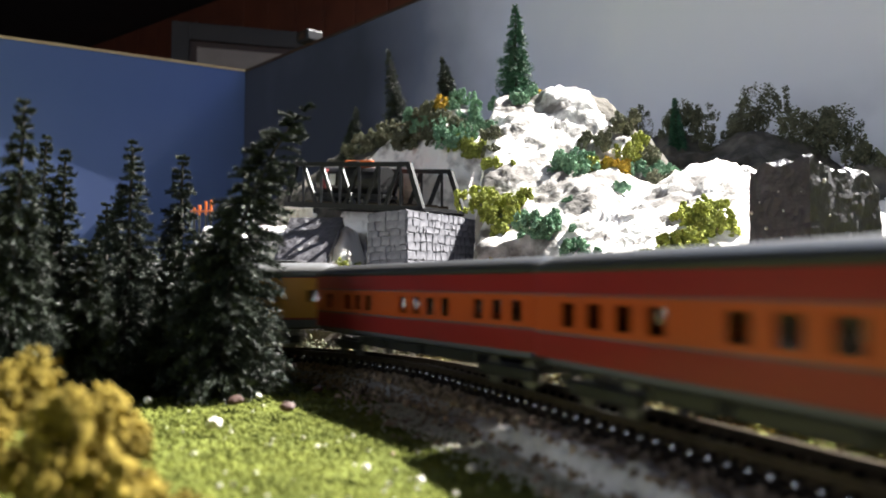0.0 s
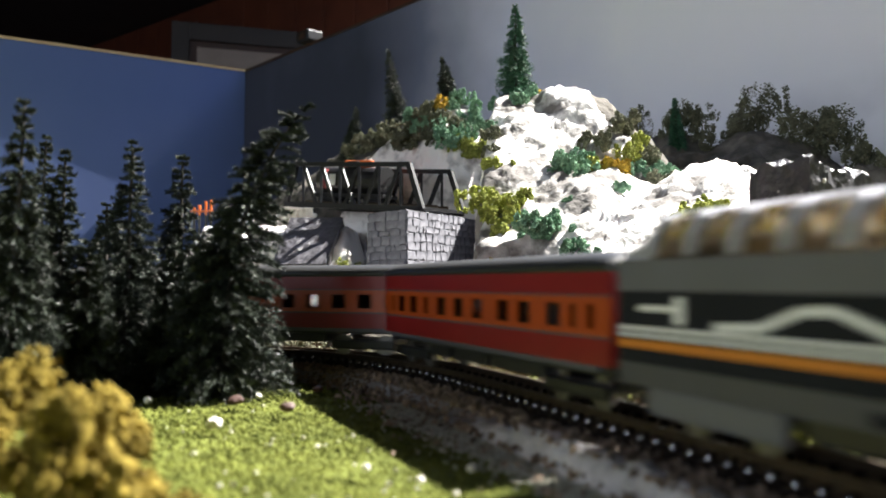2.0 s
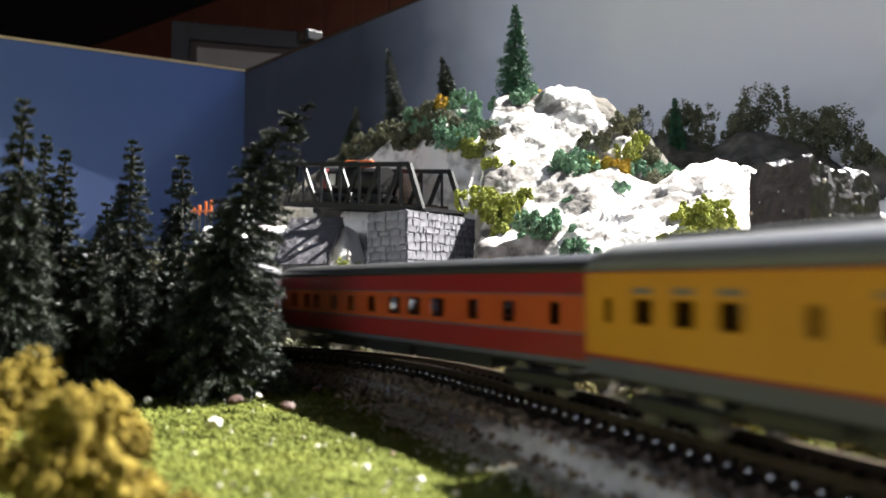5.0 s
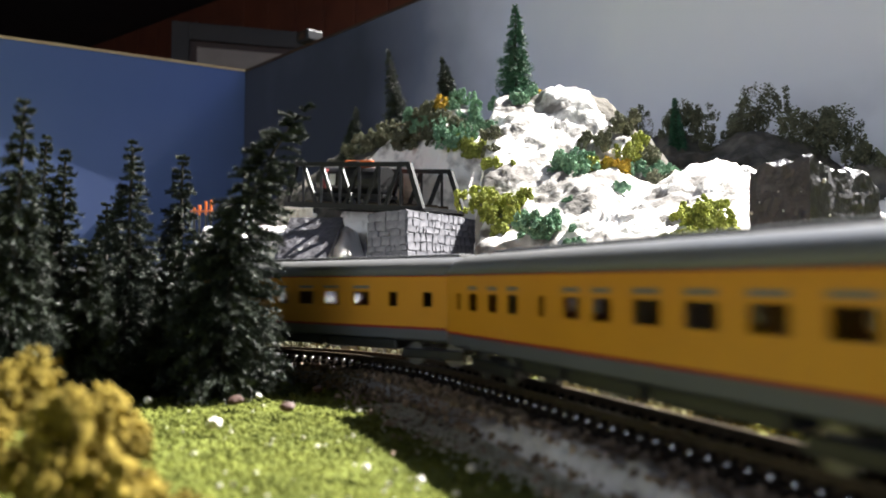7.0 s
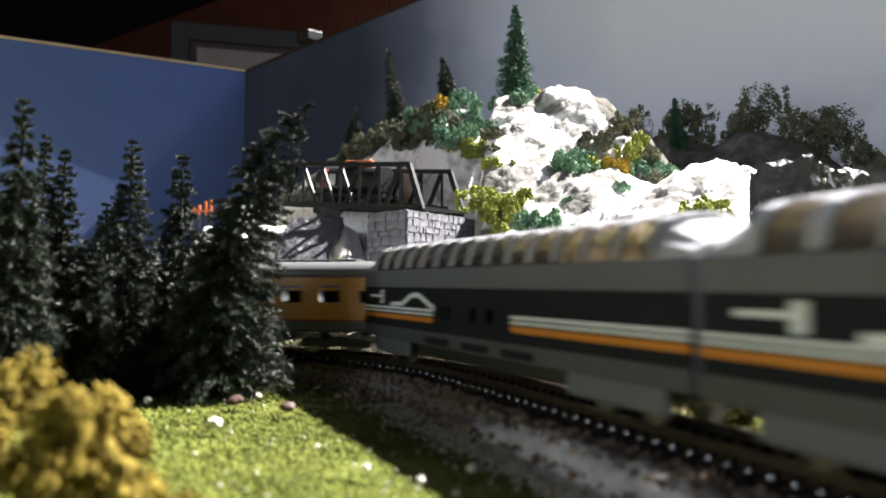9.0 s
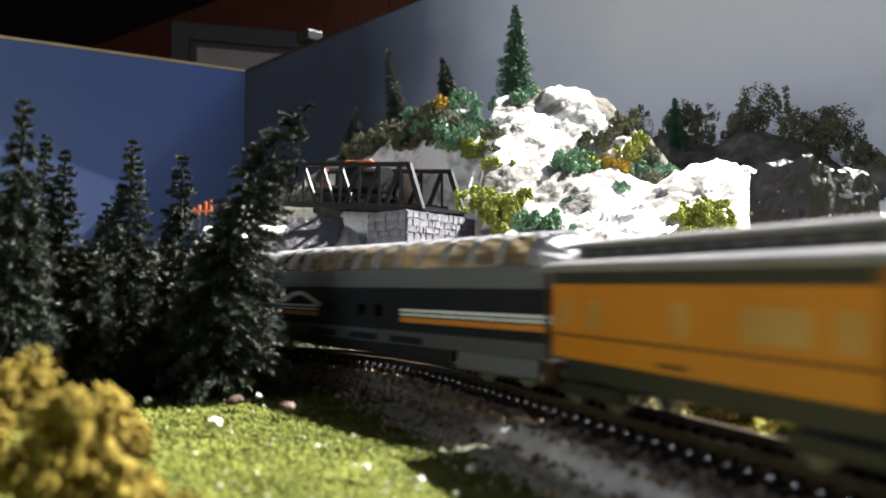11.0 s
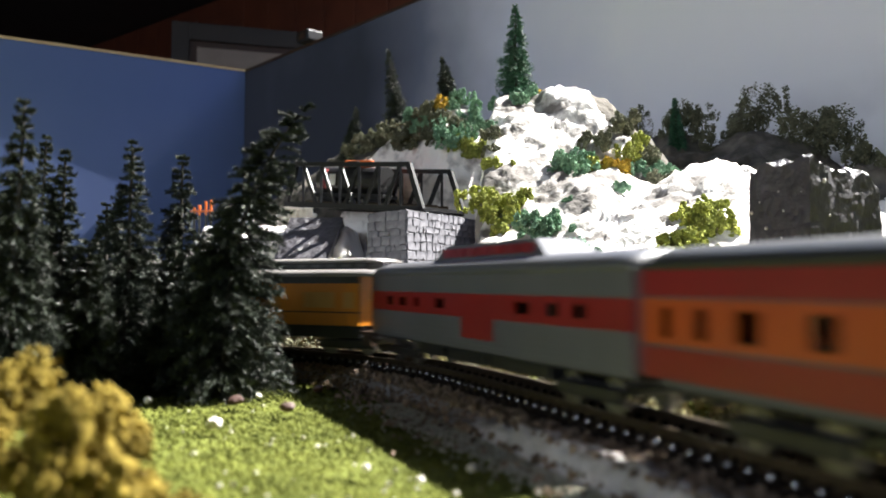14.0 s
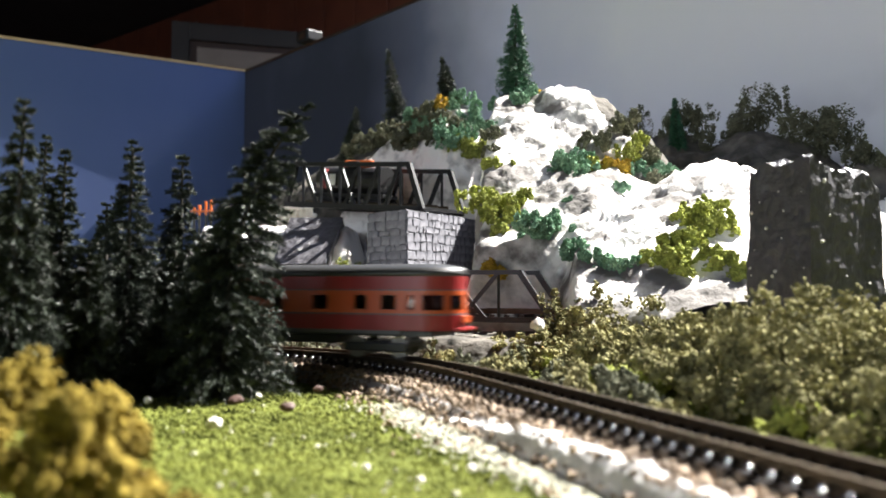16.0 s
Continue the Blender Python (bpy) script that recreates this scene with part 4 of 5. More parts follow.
def build_rock_pier():
    """The dark cut-off rock: two rough faces and a broken top."""
    bm = bmesh.new()
    cx, cy, top = 0.1130, 0.256, 0.0628
    pts = [(0.0955, 0.258), (0.1048, 0.237), (0.1322, 0.252), (0.1165, 0.277)]
    lo = [bm.verts.new(((x - cx) * 1.13 + cx, (y - cy) * 1.10 + cy, -0.004)) for x, y in pts]
    hi = [bm.verts.new((x, y, top)) for x, y in pts]
    bm.faces.new(hi)
    bm.faces.new(lo[::-1])
    for k in range(4):
        bm.faces.new((lo[k], lo[(k + 1) % 4], hi[(k + 1) % 4], hi[k]))
    bmesh.ops.subdivide_edges(bm, edges=bm.edges[:], cuts=34, use_grid_fill=True)
    for v in bm.verts:
        q = v.co * 75
        r = fbm(q.x, q.y, q.z, 5) * 0.0007 + noise.noise(v.co * 380) * 0.0005
        v.co += Vector((v.co.x - cx, v.co.y - cy, 0)).normalized() * r
        if v.co.z > top - 0.012:
            v.co.z += (0.0035 * fbm(v.co.x * 110, v.co.y * 110, 2) - 0.20 * max(0, v.co.x - 0.107)) * (v.co.z - top + 0.012) / 0.012
    ob = empty("rock_pier")
    part("rock", bm, M_DARKROCK, ob)
    rng = random.Random(9)
    for k in range(26):
        u, z = rng.uniform(0.03, 0.97), rng.uniform(0.012, 0.060)
        a, b = (pts[0], pts[1]) if k % 3 else (pts[1], pts[2])
        f = 1 + 0.10 * (1 - z / top)
        x, y = a[0] + (b[0] - a[0]) * u, a[1] + (b[1] - a[1]) * u
        chip = bmesh.new()
        bmesh.ops.create_icosphere(chip, subdivisions=1, radius=rng.uniform(0.00025, 0.0007))
        part("plaster_chip", chip, M_WHITE, ob, at=pose((x - cx) * f * 1.012 + cx, (y - cy) * f * 1.012 + cy, z, rng.uniform(0, 90), 0, rng.uniform(0, 90)))
    tagged(ob, "black-grey rough rock block with a broken top", "rock")


build_rock_pier()


def build_far_clutter():
    """The upper line left of the bridge, and what stands on and by it."""
    a, b = Vector((-0.118, 0.606, 0)), Vector((-0.150, 0.630, 0))
    d = (b - a).normalized()
    n = Vector((-d.y, d.x, 0))
    bm = bmesh.new()
    rows = []
    for k in range(25):
        c = a + (b - a) * k / 24
        row = []
        for o, z in ((-0.045, 0.0), (-0.030, 0.055), (-0.022, 0.084), (0.030, 0.084), (0.045, 0.0)):
            q = c + n * -o
            w = 0.004 * fbm(q.x * 60, q.y * 60, z * 60)
            row.append(bm.verts.new((q.x + w, q.y + w, z + (0.003 * fbm(q.x * 90, q.y * 90, 1) if z < 0.08 else 0))))
        rows.append(row)
    for r0, r1 in zip(rows, rows[1:]):
        for k in range(4):
            bm.faces.new((r0[k], r0[k + 1], r1[k + 1], r1[k]))
    tagged(part("embankment", bm, M_PLASTER), "white plaster embankment of the upper line", "embankment")
    fence = empty("orange_barrier", pose(-0.190, 0.655, 0.0))
    m = mat("orange_plastic", (0.75, 0.16, 0.02), None, 0.4, scale=200)
    for x, h in ((-0.006, 0.006), (-0.002, 0.008), (0.003, 0.011), (0.007, 0.012)):
        part("post", box(x - 0.0009, x + 0.0009, -0.0009, 0.0009, 0.0, 0.081, 0.0003), M_BLACK, fence)
        part("post_top", box(x - 0.0010, x + 0.0010, -0.001, 0.001, 0.081, 0.081 + h, 0.0003), m, fence, "bright orange post top")
    part("rail", box(-0.009, 0.009, -0.0008, 0.0008, 0.083, 0.085, 0.0003), m, fence)
    tagged(fence, "bright orange plastic barrier posts behind the trees", "barrier")
    # a black tank car standing on the bridge
    car = empty("tank_car", Matrix.Translation((-0.064, 0.594, 0.0835)) @ pose(0, 0, 0, 0, -4.8, 143.1))
    bm = bmesh.new()
    bmesh.ops.create_cone(bm, cap_ends=True, segments=20, radius1=0.0095, radius2=0.0095, depth=0.060, matrix=pose(0, 0, 0.0175, 0, 90, 0))
    part("tank", bm, M_BLACK, car, smooth=False)
    part("frame", box(-0.034, 0.034, -0.008, 0.008, 0.0045, 0.0075, 0.0004), M_BLACK, car)
    part("hatch", box(-0.005, 0.005, -0.004, 0.004, 0.0265, 0.031, 0.0008), M_BLACK, car)
    part("tank_band", box(0.020, 0.023, -0.0098, 0.0098, 0.010, 0.025, 0.002), M_RED, car, "red band")
    part("number_bar", box(0.010, 0.016, 0.0096, 0.0100, 0.013, 0.021), M_STRIPE, car, "white mark")
    part("red_load", box(-0.016, 0.010, -0.0020, 0.0020, 0.0265, 0.0318, 0.0012), m, car, "orange-red load")
    for sx in (-0.022, 0.022):
        part("truck", box(sx - 0.008, sx + 0.008, -0.006, 0.006, 0.002, 0.0045, 0.0005), M_BLACK, car)
    tagged(car, "black tank car with red band on the bridge", "train car")
    screw = part("screw_head", bmesh.new(), M_BLACK)
    bm = bmesh.new()
    bmesh.ops.create_uvsphere(bm, u_segments=12, v_segments=8, radius=0.0035)
    bm.to_mesh(screw.data)
    bm.free()
    screw.matrix_basis = pose(-0.4673, 1.3196, 0.325)
    tagged(screw, "dark screw head in the blue backdrop", "screw")


build_far_clutter()


# ---- the train ----
BODY_LOW, EAVES, RIDGE, HALF = 0.0078, 0.0225, 0.0260, 0.0093


def side_wall(car, L, y, bands, windows, z0, z1, panes, pane_mat=None):
    """One car side: bands (name, low, high, material) outside the window zone z0..z1, piers between windows (centre, width)."""
    t = 0.0006
    sgn = 1 if y > 0 else -1
    ya, yb = sorted((y, y - sgn * t))
    for name, lo, hi, m in bands:
        part(name, box(-L / 2, L / 2, ya, yb, lo, hi), m, car)
    x = -L / 2
    for c, w in sorted(windows) + [(L / 2, 0)]:
        if c - w / 2 - x > 0.0001:
            part("window_pillar", box(x, c - w / 2, ya, yb, z0, z1), panes, car)
        if w:
            part("window_pane", box(c - w / 2, c + w / 2, ya + t * 0.35, yb - t * 0.35, z0, z1), pane_mat or M_GLASS, car)
        x = c + w / 2


def roof_mesh(L, half, z0, z1, inset=0.0, seg=10, end_drop=0.004, tail=0.0):
    """An arched roof with rounded ends; tail: length over which the rear end is round in plan."""
    bm = bmesh.new()
    rows = []
    rear = [(-L / 2, 0.55, 1.0), (-L / 2 + end_drop * 0.4, 0.9, 1.0), (-L / 2 + end_drop, 1.0, 1.0)]
    if tail:
        rear = [(-L / 2 + tail * (1 - math.cos(a)), 0.35 + 0.65 * math.sin(a) ** 0.7, max(0.12, math.sin(a))) for a in np.linspace(0.06, math.pi / 2, 9)]
    for x, k, w in rear + [(L / 2 - end_drop, 1.0, 1.0), (L / 2 - end_drop * 0.4, 0.9, 1.0), (L / 2, 0.55, 1.0)]:
        row = []
        for i in range(seg + 1):
            a = math.pi * i / seg
            c, s = math.cos(a), math.sin(a)
            row.append(bm.verts.new((x, w * half * math.copysign(abs(c) ** 0.7, c), z0 + (z1 - z0) * k * s ** 0.8)))
        rows.append(row)
    for a, b in zip(rows, rows[1:]):
        for i in range(seg):
            bm.faces.new((a[i], a[i + 1], b[i + 1], b[i]))
        bm.faces.new((a[0], b[0], b[seg], a[seg]))
    bm.faces.new(rows[0])
    bm.faces.new(rows[-1][::-1])
    return bm


def round_tail(car, L, tail, bands, z0, z1):
    """The rounded rear end of the tail car: curved bands, pillars and panes."""
    def strip(a0, a1, lo, hi, t=0.0006, inset=0.0):
        bm = bmesh.new()
        n = max(1, int(abs(a1 - a0) / 0.15))
        prev = None
        for q in np.linspace(a0, a1, n + 1):
            ring = []
            for r in (inset, inset + t):
                x, y = -L / 2 + tail - (tail - r) * math.cos(q), (HALF - r) * math.sin(q)
                ring += [bm.verts.new((x, y, lo)), bm.verts.new((x, y, hi))]
            if prev:
                for a, b in ((0, 1), (1, 3), (3, 2), (2, 0)):
                    bm.faces.new((prev[a], prev[b], ring[b], ring[a]))
            else:
                bm.faces.new((ring[0], ring[1], ring[3], ring[2]))
            prev = ring
        bm.faces.new((prev[0], prev[2], prev[3], prev[1]))
        return bm
    h = math.pi / 2
    for name, lo, hi, m in bands:
        part("end_" + name, strip(-h, h, lo, hi), m, car, smooth=False)
    wins = [(-1.35, -0.80), (-0.62, -0.12), (0.12, 0.62), (0.80, 1.35)]
    a = -h
    for w0, w1 in wins + [(h, h)]:
        part("end_pillar", strip(a, w0, z0, z1), M_ORANGE, car)
        if w1 > w0:
            part("end_window", strip(w0, w1, z0, z1, 0.0002, 0.0002), M_GLASS, car)
        a = w1


def truck(car, x):
    tr = part("truck", box(x - 0.0095, x + 0.0095, -0.0050, 0.0050, 0.0030, 0.0046, 0.0004), M_BLACK, car)
    for sy in (-1, 1):
        part("side_frame", box(x - 0.0100, x + 0.0100, sy * 0.0062 - 0.0007, sy * 0.0062 + 0.0007, 0.0018, 0.0042, 0.0004), M_BLACK, tr)
        for ax in ((-0.0065, 0.0065)):
            bm = bmesh.new()
            bmesh.ops.create_cone(bm, cap_ends=True, segments=18, radius1=0.0030, radius2=0.0027, depth=0.0011, matrix=pose(x + ax, sy * 0.0045, 0.0028, 90 * sy, 0, 0))
            part("wheel", bm, M_STEEL, tr)


def underframe(car, L):
    part("underframe", box(-L / 2 + 0.001, L / 2 - 0.001, -HALF + 0.0012, HALF - 0.0012, BODY_LOW - 0.0017, BODY_LOW, 0.0003), M_BLACK, car)
    for x, w in ((-0.17, 0.20), (0.03, 0.16), (0.19, 0.12)):
        part("equipment_box", box((x - w / 2) * L, (x + w / 2) * L, -HALF + 0.0022, HALF - 0.0022, BODY_LOW - 0.0042, BODY_LOW - 0.0017, 0.0004), M_BLACK, car)
    for s in (-1, 1):
        truck(car, s * L * 0.36)
        part("coupler", box(s * L / 2 - 0.001, s * L / 2 + s * 0.0022, -0.0011, 0.0011, 0.0036, 0.0054, 0.0003), M_BLACK, car)


def ends(car, L, material, top):
    for s in (-1, 1):
        xa, xb = sorted((s * L / 2, s * (L / 2 - 0.0007)))
        part("end_wall", box(xa, xb, -HALF, HALF, BODY_LOW, top, 0.0002), material, car)
        part("diaphragm", box(s * L / 2, s * (L / 2 + 0.0011), -0.0035, 0.0035, BODY_LOW - 0.001, top - 0.002, 0.0003), M_BLACK, car)


def inside(car, L, screens):
    part("car_floor", box(-L / 2 + 0.001, L / 2 - 0.001, -HALF + 0.0008, HALF - 0.0008, BODY_LOW, BODY_LOW + 0.0008), M_INTERIOR, car)
    # unseen partitions, added so that only some windows let light through
    for x0, x1, y in screens:
        part("partition", box(x0 * L, x1 * L, y - 0.0003, y + 0.0003, BODY_LOW + 0.0008, EAVES - 0.0003), M_INTERIOR, car)


def red_car(name, L, wins, screens, label, tail=False):
    car = empty(name)
    z0, z1 = 0.0134, 0.0174
    bands = (("lower_panel", BODY_LOW, 0.0120, M_RED), ("stripe", 0.0120, 0.0124, M_SKIRT), ("lower_belt", 0.0124, z0, M_ORANGE), ("upper_belt", z1, 0.0186, M_ORANGE), ("stripe", 0.0186, 0.0189, M_SKIRT), ("letter_board", 0.0189, EAVES, M_RED))
    tail_len = 0.011 if tail else 0.0
    for y in (HALF, -HALF):
        side_wall(car, L - tail_len, y, bands, [(c * L - tail_len / 2, w) for c, w in wins], z0, z1, M_ORANGE)
    if tail:
        for o in car.children:
            o.location.x += tail_len / 2
        round_tail(car, L, tail_len, bands, z0, z1)
        part("end_wall", box(L / 2 - 0.0007, L / 2, -HALF, HALF, BODY_LOW, EAVES, 0.0002), M_RED, car)
        part("tail_sign", box(-L / 2 - 0.0008, -L / 2 + 0.0004, -0.0022, 0.0022, 0.0098, 0.0118, 0.0003), M_ORANGE, car)
        part("tail_bumper", box(-L / 2 - 0.0012, -L / 2 + 0.001, -0.0055, 0.0055, 0.0078, 0.0086, 0.0003), M_RED, car)
    else:
        ends(car, L, M_RED, EAVES)
    inside(car, L - tail_len * 2, screens)
    part("roof", roof_mesh(L, HALF + 0.0003, EAVES, RIDGE, end_drop=0.005, tail=tail_len + 0.001 if tail else 0.0), M_ROOF, car, "black arched roof", smooth=True)
    part("skirt", box(-L / 2 + 0.004 + tail_len, L / 2 - 0.004, -HALF + 0.0003, HALF - 0.0003, BODY_LOW - 0.0010, BODY_LOW), M_SKIRT, car)
    underframe(car, L - tail_len)
    return tagged(car, label, "train car", "cars of the passenger train")


def yellow_car(L, wins, screens, label):
    car = empty("passenger_car")
    z0, z1 = 0.0148, 0.0184
    low = 0.0098
    bands = (("skirt_panel", BODY_LOW - 0.001, low - 0.0006, M_SKIRT), ("red_stripe", low - 0.0006, low, M_RED), ("lower_panel", low, z0, M_YELLOW), ("upper_panel", z1, 0.0222, M_YELLOW), ("roof_stripe", 0.0222, 0.0226, M_RED))
    for y in (HALF, -HALF):
        side_wall(car, L, y, bands, [(c * L, w) for c, w in wins], z0, z1, M_YELLOW)
        for c, w in wins:
            if w > 0.004:
                part("window_shade", box(c * L - w / 2, c * L + w / 2, y - 0.0001, y + 0.0001, 0.0192, 0.0200), M_GREYROOF, car)
    ends(car, L, M_YELLOW, EAVES)
    inside(car, L, screens)
    part("roof", roof_mesh(L, HALF + 0.0003, EAVES, 0.0272), M_GREYROOF, car, "dark grey arched roof", smooth=True)
    part("roof_ridge", box(-L / 2 + 0.012, L / 2 - 0.012, -0.003, 0.003, 0.0268, 0.0279, 0.0005), M_GREYROOF, car)
    underframe(car, L)
    return tagged(car, label, "train car", "cars of the passenger train")


def dome_car(L, label):
    car = empty("dome_car")
    z0, z1 = 0.0126, 0.0154
    wins = [(0.095 * L, 0.0020), (0.07 * L, 0.0020), (-0.02 * L, 0.0036), (-0.075 * L, 0.0036)]
    low = 0.0062
    for y in (HALF, -HALF):
        sg = 1 if y > 0 else -1
        side_wall(car, L, y, (("lower_panel", low, 0.0100, M_LOWGREY), ("belt", 0.0100, z0, M_NAVY), ("upper_belt", z1, 0.0196, M_NAVY), ("upper_panel", 0.0196, 0.0240, M_LTGREY)), wins, z0, z1, M_NAVY)
        ya, yb = y, y + sg * 0.00012
        for nm, a, b, m in (("white_stripe", 0.0140, 0.0146, M_STRIPE), ("white_stripe", 0.0131, 0.0136, M_STRIPE), ("orange_stripe", 0.0115, 0.0127, M_AMBER)):
            for xa, xb in ((-0.5, -0.14), (0.135, 0.5)):
                part(nm, box(xa * L, xb * L, ya, yb, a, b), m, car)
        # angular white mountain mark
        bm = bmesh.new()
        for p, q in (((0.13, 0.0148), (0.20, 0.0178)), ((0.20, 0.0178), (0.235, 0.0176)), ((0.235, 0.0176), (0.28, 0.0155)), ((0.28, 0.0155), (0.34, 0.0152))):
            bar(bm, (p[0] * L, y, p[1]), (q[0] * L, y, q[1]), 0.00024, 0.0011)
        part("mountain_mark", bm, M_STRIPE, car, "angular white mountain line")
        part("white_bar", box(0.385 * L, 0.40 * L, ya, yb, 0.0152, 0.0188), M_STRIPE, car)
        part("white_bar", box(0.40 * L, 0.46 * L, ya, yb, 0.0168, 0.0176), M_STRIPE, car)
        part("lower_line", box(-L / 2, L / 2, ya, yb, 0.0094, 0.0102), M_NAVY, car)
        # flat dark panels in place of the shaded recess in the skirt
        for xa, xb in ((-0.20, -0.11), (-0.07, 0.02), (0.07, 0.17)):
            part("recess_panel", box(xa * L, xb * L, ya, yb, 0.0066, 0.0082), M_NAVY, car, "flat dark panel for a recess")
        part("name_bar", box(-0.06 * L, 0.06 * L, ya, yb, 0.0206, 0.0214), M_GREYROOF, car)
    for s in (-1, 1):
        xa, xb = sorted((s * L / 2, s * (L / 2 - 0.0007)))
        part("end_wall", box(xa, xb, -HALF, HALF, low, 0.0240, 0.0002), M_LTGREY, car)
        part("diaphragm", box(s * L / 2, s * (L / 2 + 0.0011), -0.0035, 0.0035, 0.006, 0.019, 0.0003), M_BLACK, car)
    part("deck", box(-L / 2 + 0.001, L / 2 - 0.001, -HALF + 0.0008, HALF - 0.0008, 0.0188, 0.0194), M_INTERIOR, car)
    part("partition", box(-L * 0.48, L * 0.48, -0.0003, 0.0003, 0.0075, 0.0186), M_INTERIOR, car)
    # glazed upper storey: ribs and curved panes
    xs = np.linspace(-0.44 * L, 0.44 * L, 15)
    arc = [(0.0091, 0.0240), (0.0084, 0.0268), (0.0066, 0.0291), (0.0040, 0.0303), (0.0, 0.0307)]
    arc = arc + [(-y, z) for y, z in arc[-2::-1]]

    def shell(xa, xb, grow, lo, hi):
        bm = bmesh.new()
        r0 = [bm.verts.new((xa, y * (1 + grow), z + grow * 0.02)) for y, z in arc[lo:hi]]
        r1 = [bm.verts.new((xb, y * (1 + grow), z + grow * 0.02)) for y, z in arc[lo:hi]]
        for k in range(len(r0) - 1):
            bm.faces.new((r0[k], r0[k + 1], r1[k + 1], r1[k]))
        r = bmesh.ops.solidify(bm, geom=bm.faces[:], thickness=0.0003)
        return bm
    for xa, xb in zip(xs, xs[1:]):
        part("dome_pane", shell(xa, xb, 0.0, 0, 4), M_DOMEGLASS, car, smooth=True)
        part("dome_pane", shell(xa, xb, 0.0, 5, 9), M_DOMEGLASS, car, smooth=True)
    for x in xs:
        part("dome_rib", shell(x - 0.0015, x + 0.0015, 0.02, 0, 9), M_DOMESILVER, car)
    part("roof_crown", shell(xs[0], xs[-1], 0.025, 3, 6), M_DOMESILVER, car)
    for s in (-1, 1):
        bm = bmesh.new()
        r0 = [bm.verts.new((s * 0.44 * L, y, z)) for y, z in arc]
        r1 = [bm.verts.new((s * 0.498 * L, y * 0.98, 0.0236 + (z - 0.024) * 0.45)) for y, z in arc]
        for k in range(len(arc) - 1):
            bm.faces.new((r0[k], r0[k + 1], r1[k + 1], r1[k]))
        bm.faces.new(r1)
        bm.faces.new(r0[::-1])
        part("roof_end", bm, M_DOMESILVER, car, "light grey sloped roof end")
    for s in (-1, 1):
        truck(car, s * L * 0.36)
        part("coupler", box(s * L / 2 - 0.001, s * L / 2 + s * 0.0022, -0.0011, 0.0011, 0.0036, 0.0054, 0.0003), M_BLACK, car)
        for sy in (-1, 1):
            part("truck_cover", box(s * L * 0.36 - 0.013, s * L * 0.36 + 0.013, sy * 0.0078 - 0.0006, sy * 0.0078 + 0.0006, 0.0022, 0.0061, 0.0005), M_LTGREY, car)
    part("underframe", box(-L * 0.25, L * 0.25, -0.007, 0.007, 0.0030, low, 0.0005), M_BLACK, car)
    return tagged(car, label, "train car", "cars of the passenger train")


def grey_car(L, label):
    car = empty("passenger_car")
    z0, z1 = 0.0150, 0.0172
    wins = [(c * L, w) for c, w in ((-0.38, 0.004), (-0.31, 0.004), (-0.22, 0.006), (0.10, 0.005), (0.22, 0.003), (0.30, 0.005), (0.38, 0.005))]
    for y in (HALF, -HALF):
        sg = 1 if y > 0 else -1
        side_wall(car, L, y, (("lower_panel", BODY_LOW - 0.001, 0.0135, M_SILVER), ("red_belt", 0.0135, z0, M_RED), ("upper_belt", z1, 0.0185, M_RED), ("upper_panel", 0.0185, EAVES, M_SILVER)), wins, z0, z1, M_RED)
        part("door_patch", box(-0.125 * L, 0.0, y, y + sg * 0.00012, 0.0092, 0.0135), M_RED, car)
        for k in range(5):
            part("corrugation", box(-L / 2 + 0.001, L / 2 - 0.001, y, y + sg * 0.0001, 0.0076 + k * 0.0011, 0.0080 + k * 0.0011), M_SILVER, car)
    ends(car, L, M_SILVER, EAVES)
    inside(car, L, ((-0.45, -0.05, 0.0), (0.05, 0.2, 0.0)))
    part("roof", roof_mesh(L, HALF + 0.0003, EAVES, 0.0262), M_SILVER, car, "silver arched roof", smooth=True)
    bm = bmesh.new()
    prof = ((-0.26, 0.0250, 0.0068), (-0.20, 0.0292, 0.0052), (0.16, 0.0292, 0.0052), (0.21, 0.0250, 0.0068))
    rows = [[bm.verts.new((x * L, -w, 0.0240)), bm.verts.new((x * L, -w * 0.9, z)), bm.verts.new((x * L, w * 0.9, z)), bm.verts.new((x * L, w, 0.0240))] for x, z, w in prof]
    for a, b in zip(rows, rows[1:]):
        for k in range(4):
            bm.faces.new((a[k], a[(k + 1) % 4], b[(k + 1) % 4], b[k]))
    bm.faces.new(rows[0])
    bm.faces.new(rows[-1][::-1])
    dome = part("vista_dome", bm, M_SILVER, car, "silver raised dome on the roof")
    for k in range(7):
        x = (-0.175 + 0.052 * k) * L
        for sy in (-1, 1):
            part("dome_window", box(x - 0.0026, x + 0.0026, sy * 0.0050 - 0.0003, sy * 0.0050 + 0.0003, 0.0266, 0.0284), M_RED, dome, "red-tinted dome window")
    underframe(car, L)
    return tagged(car, label, "train car", "cars of the passenger train")


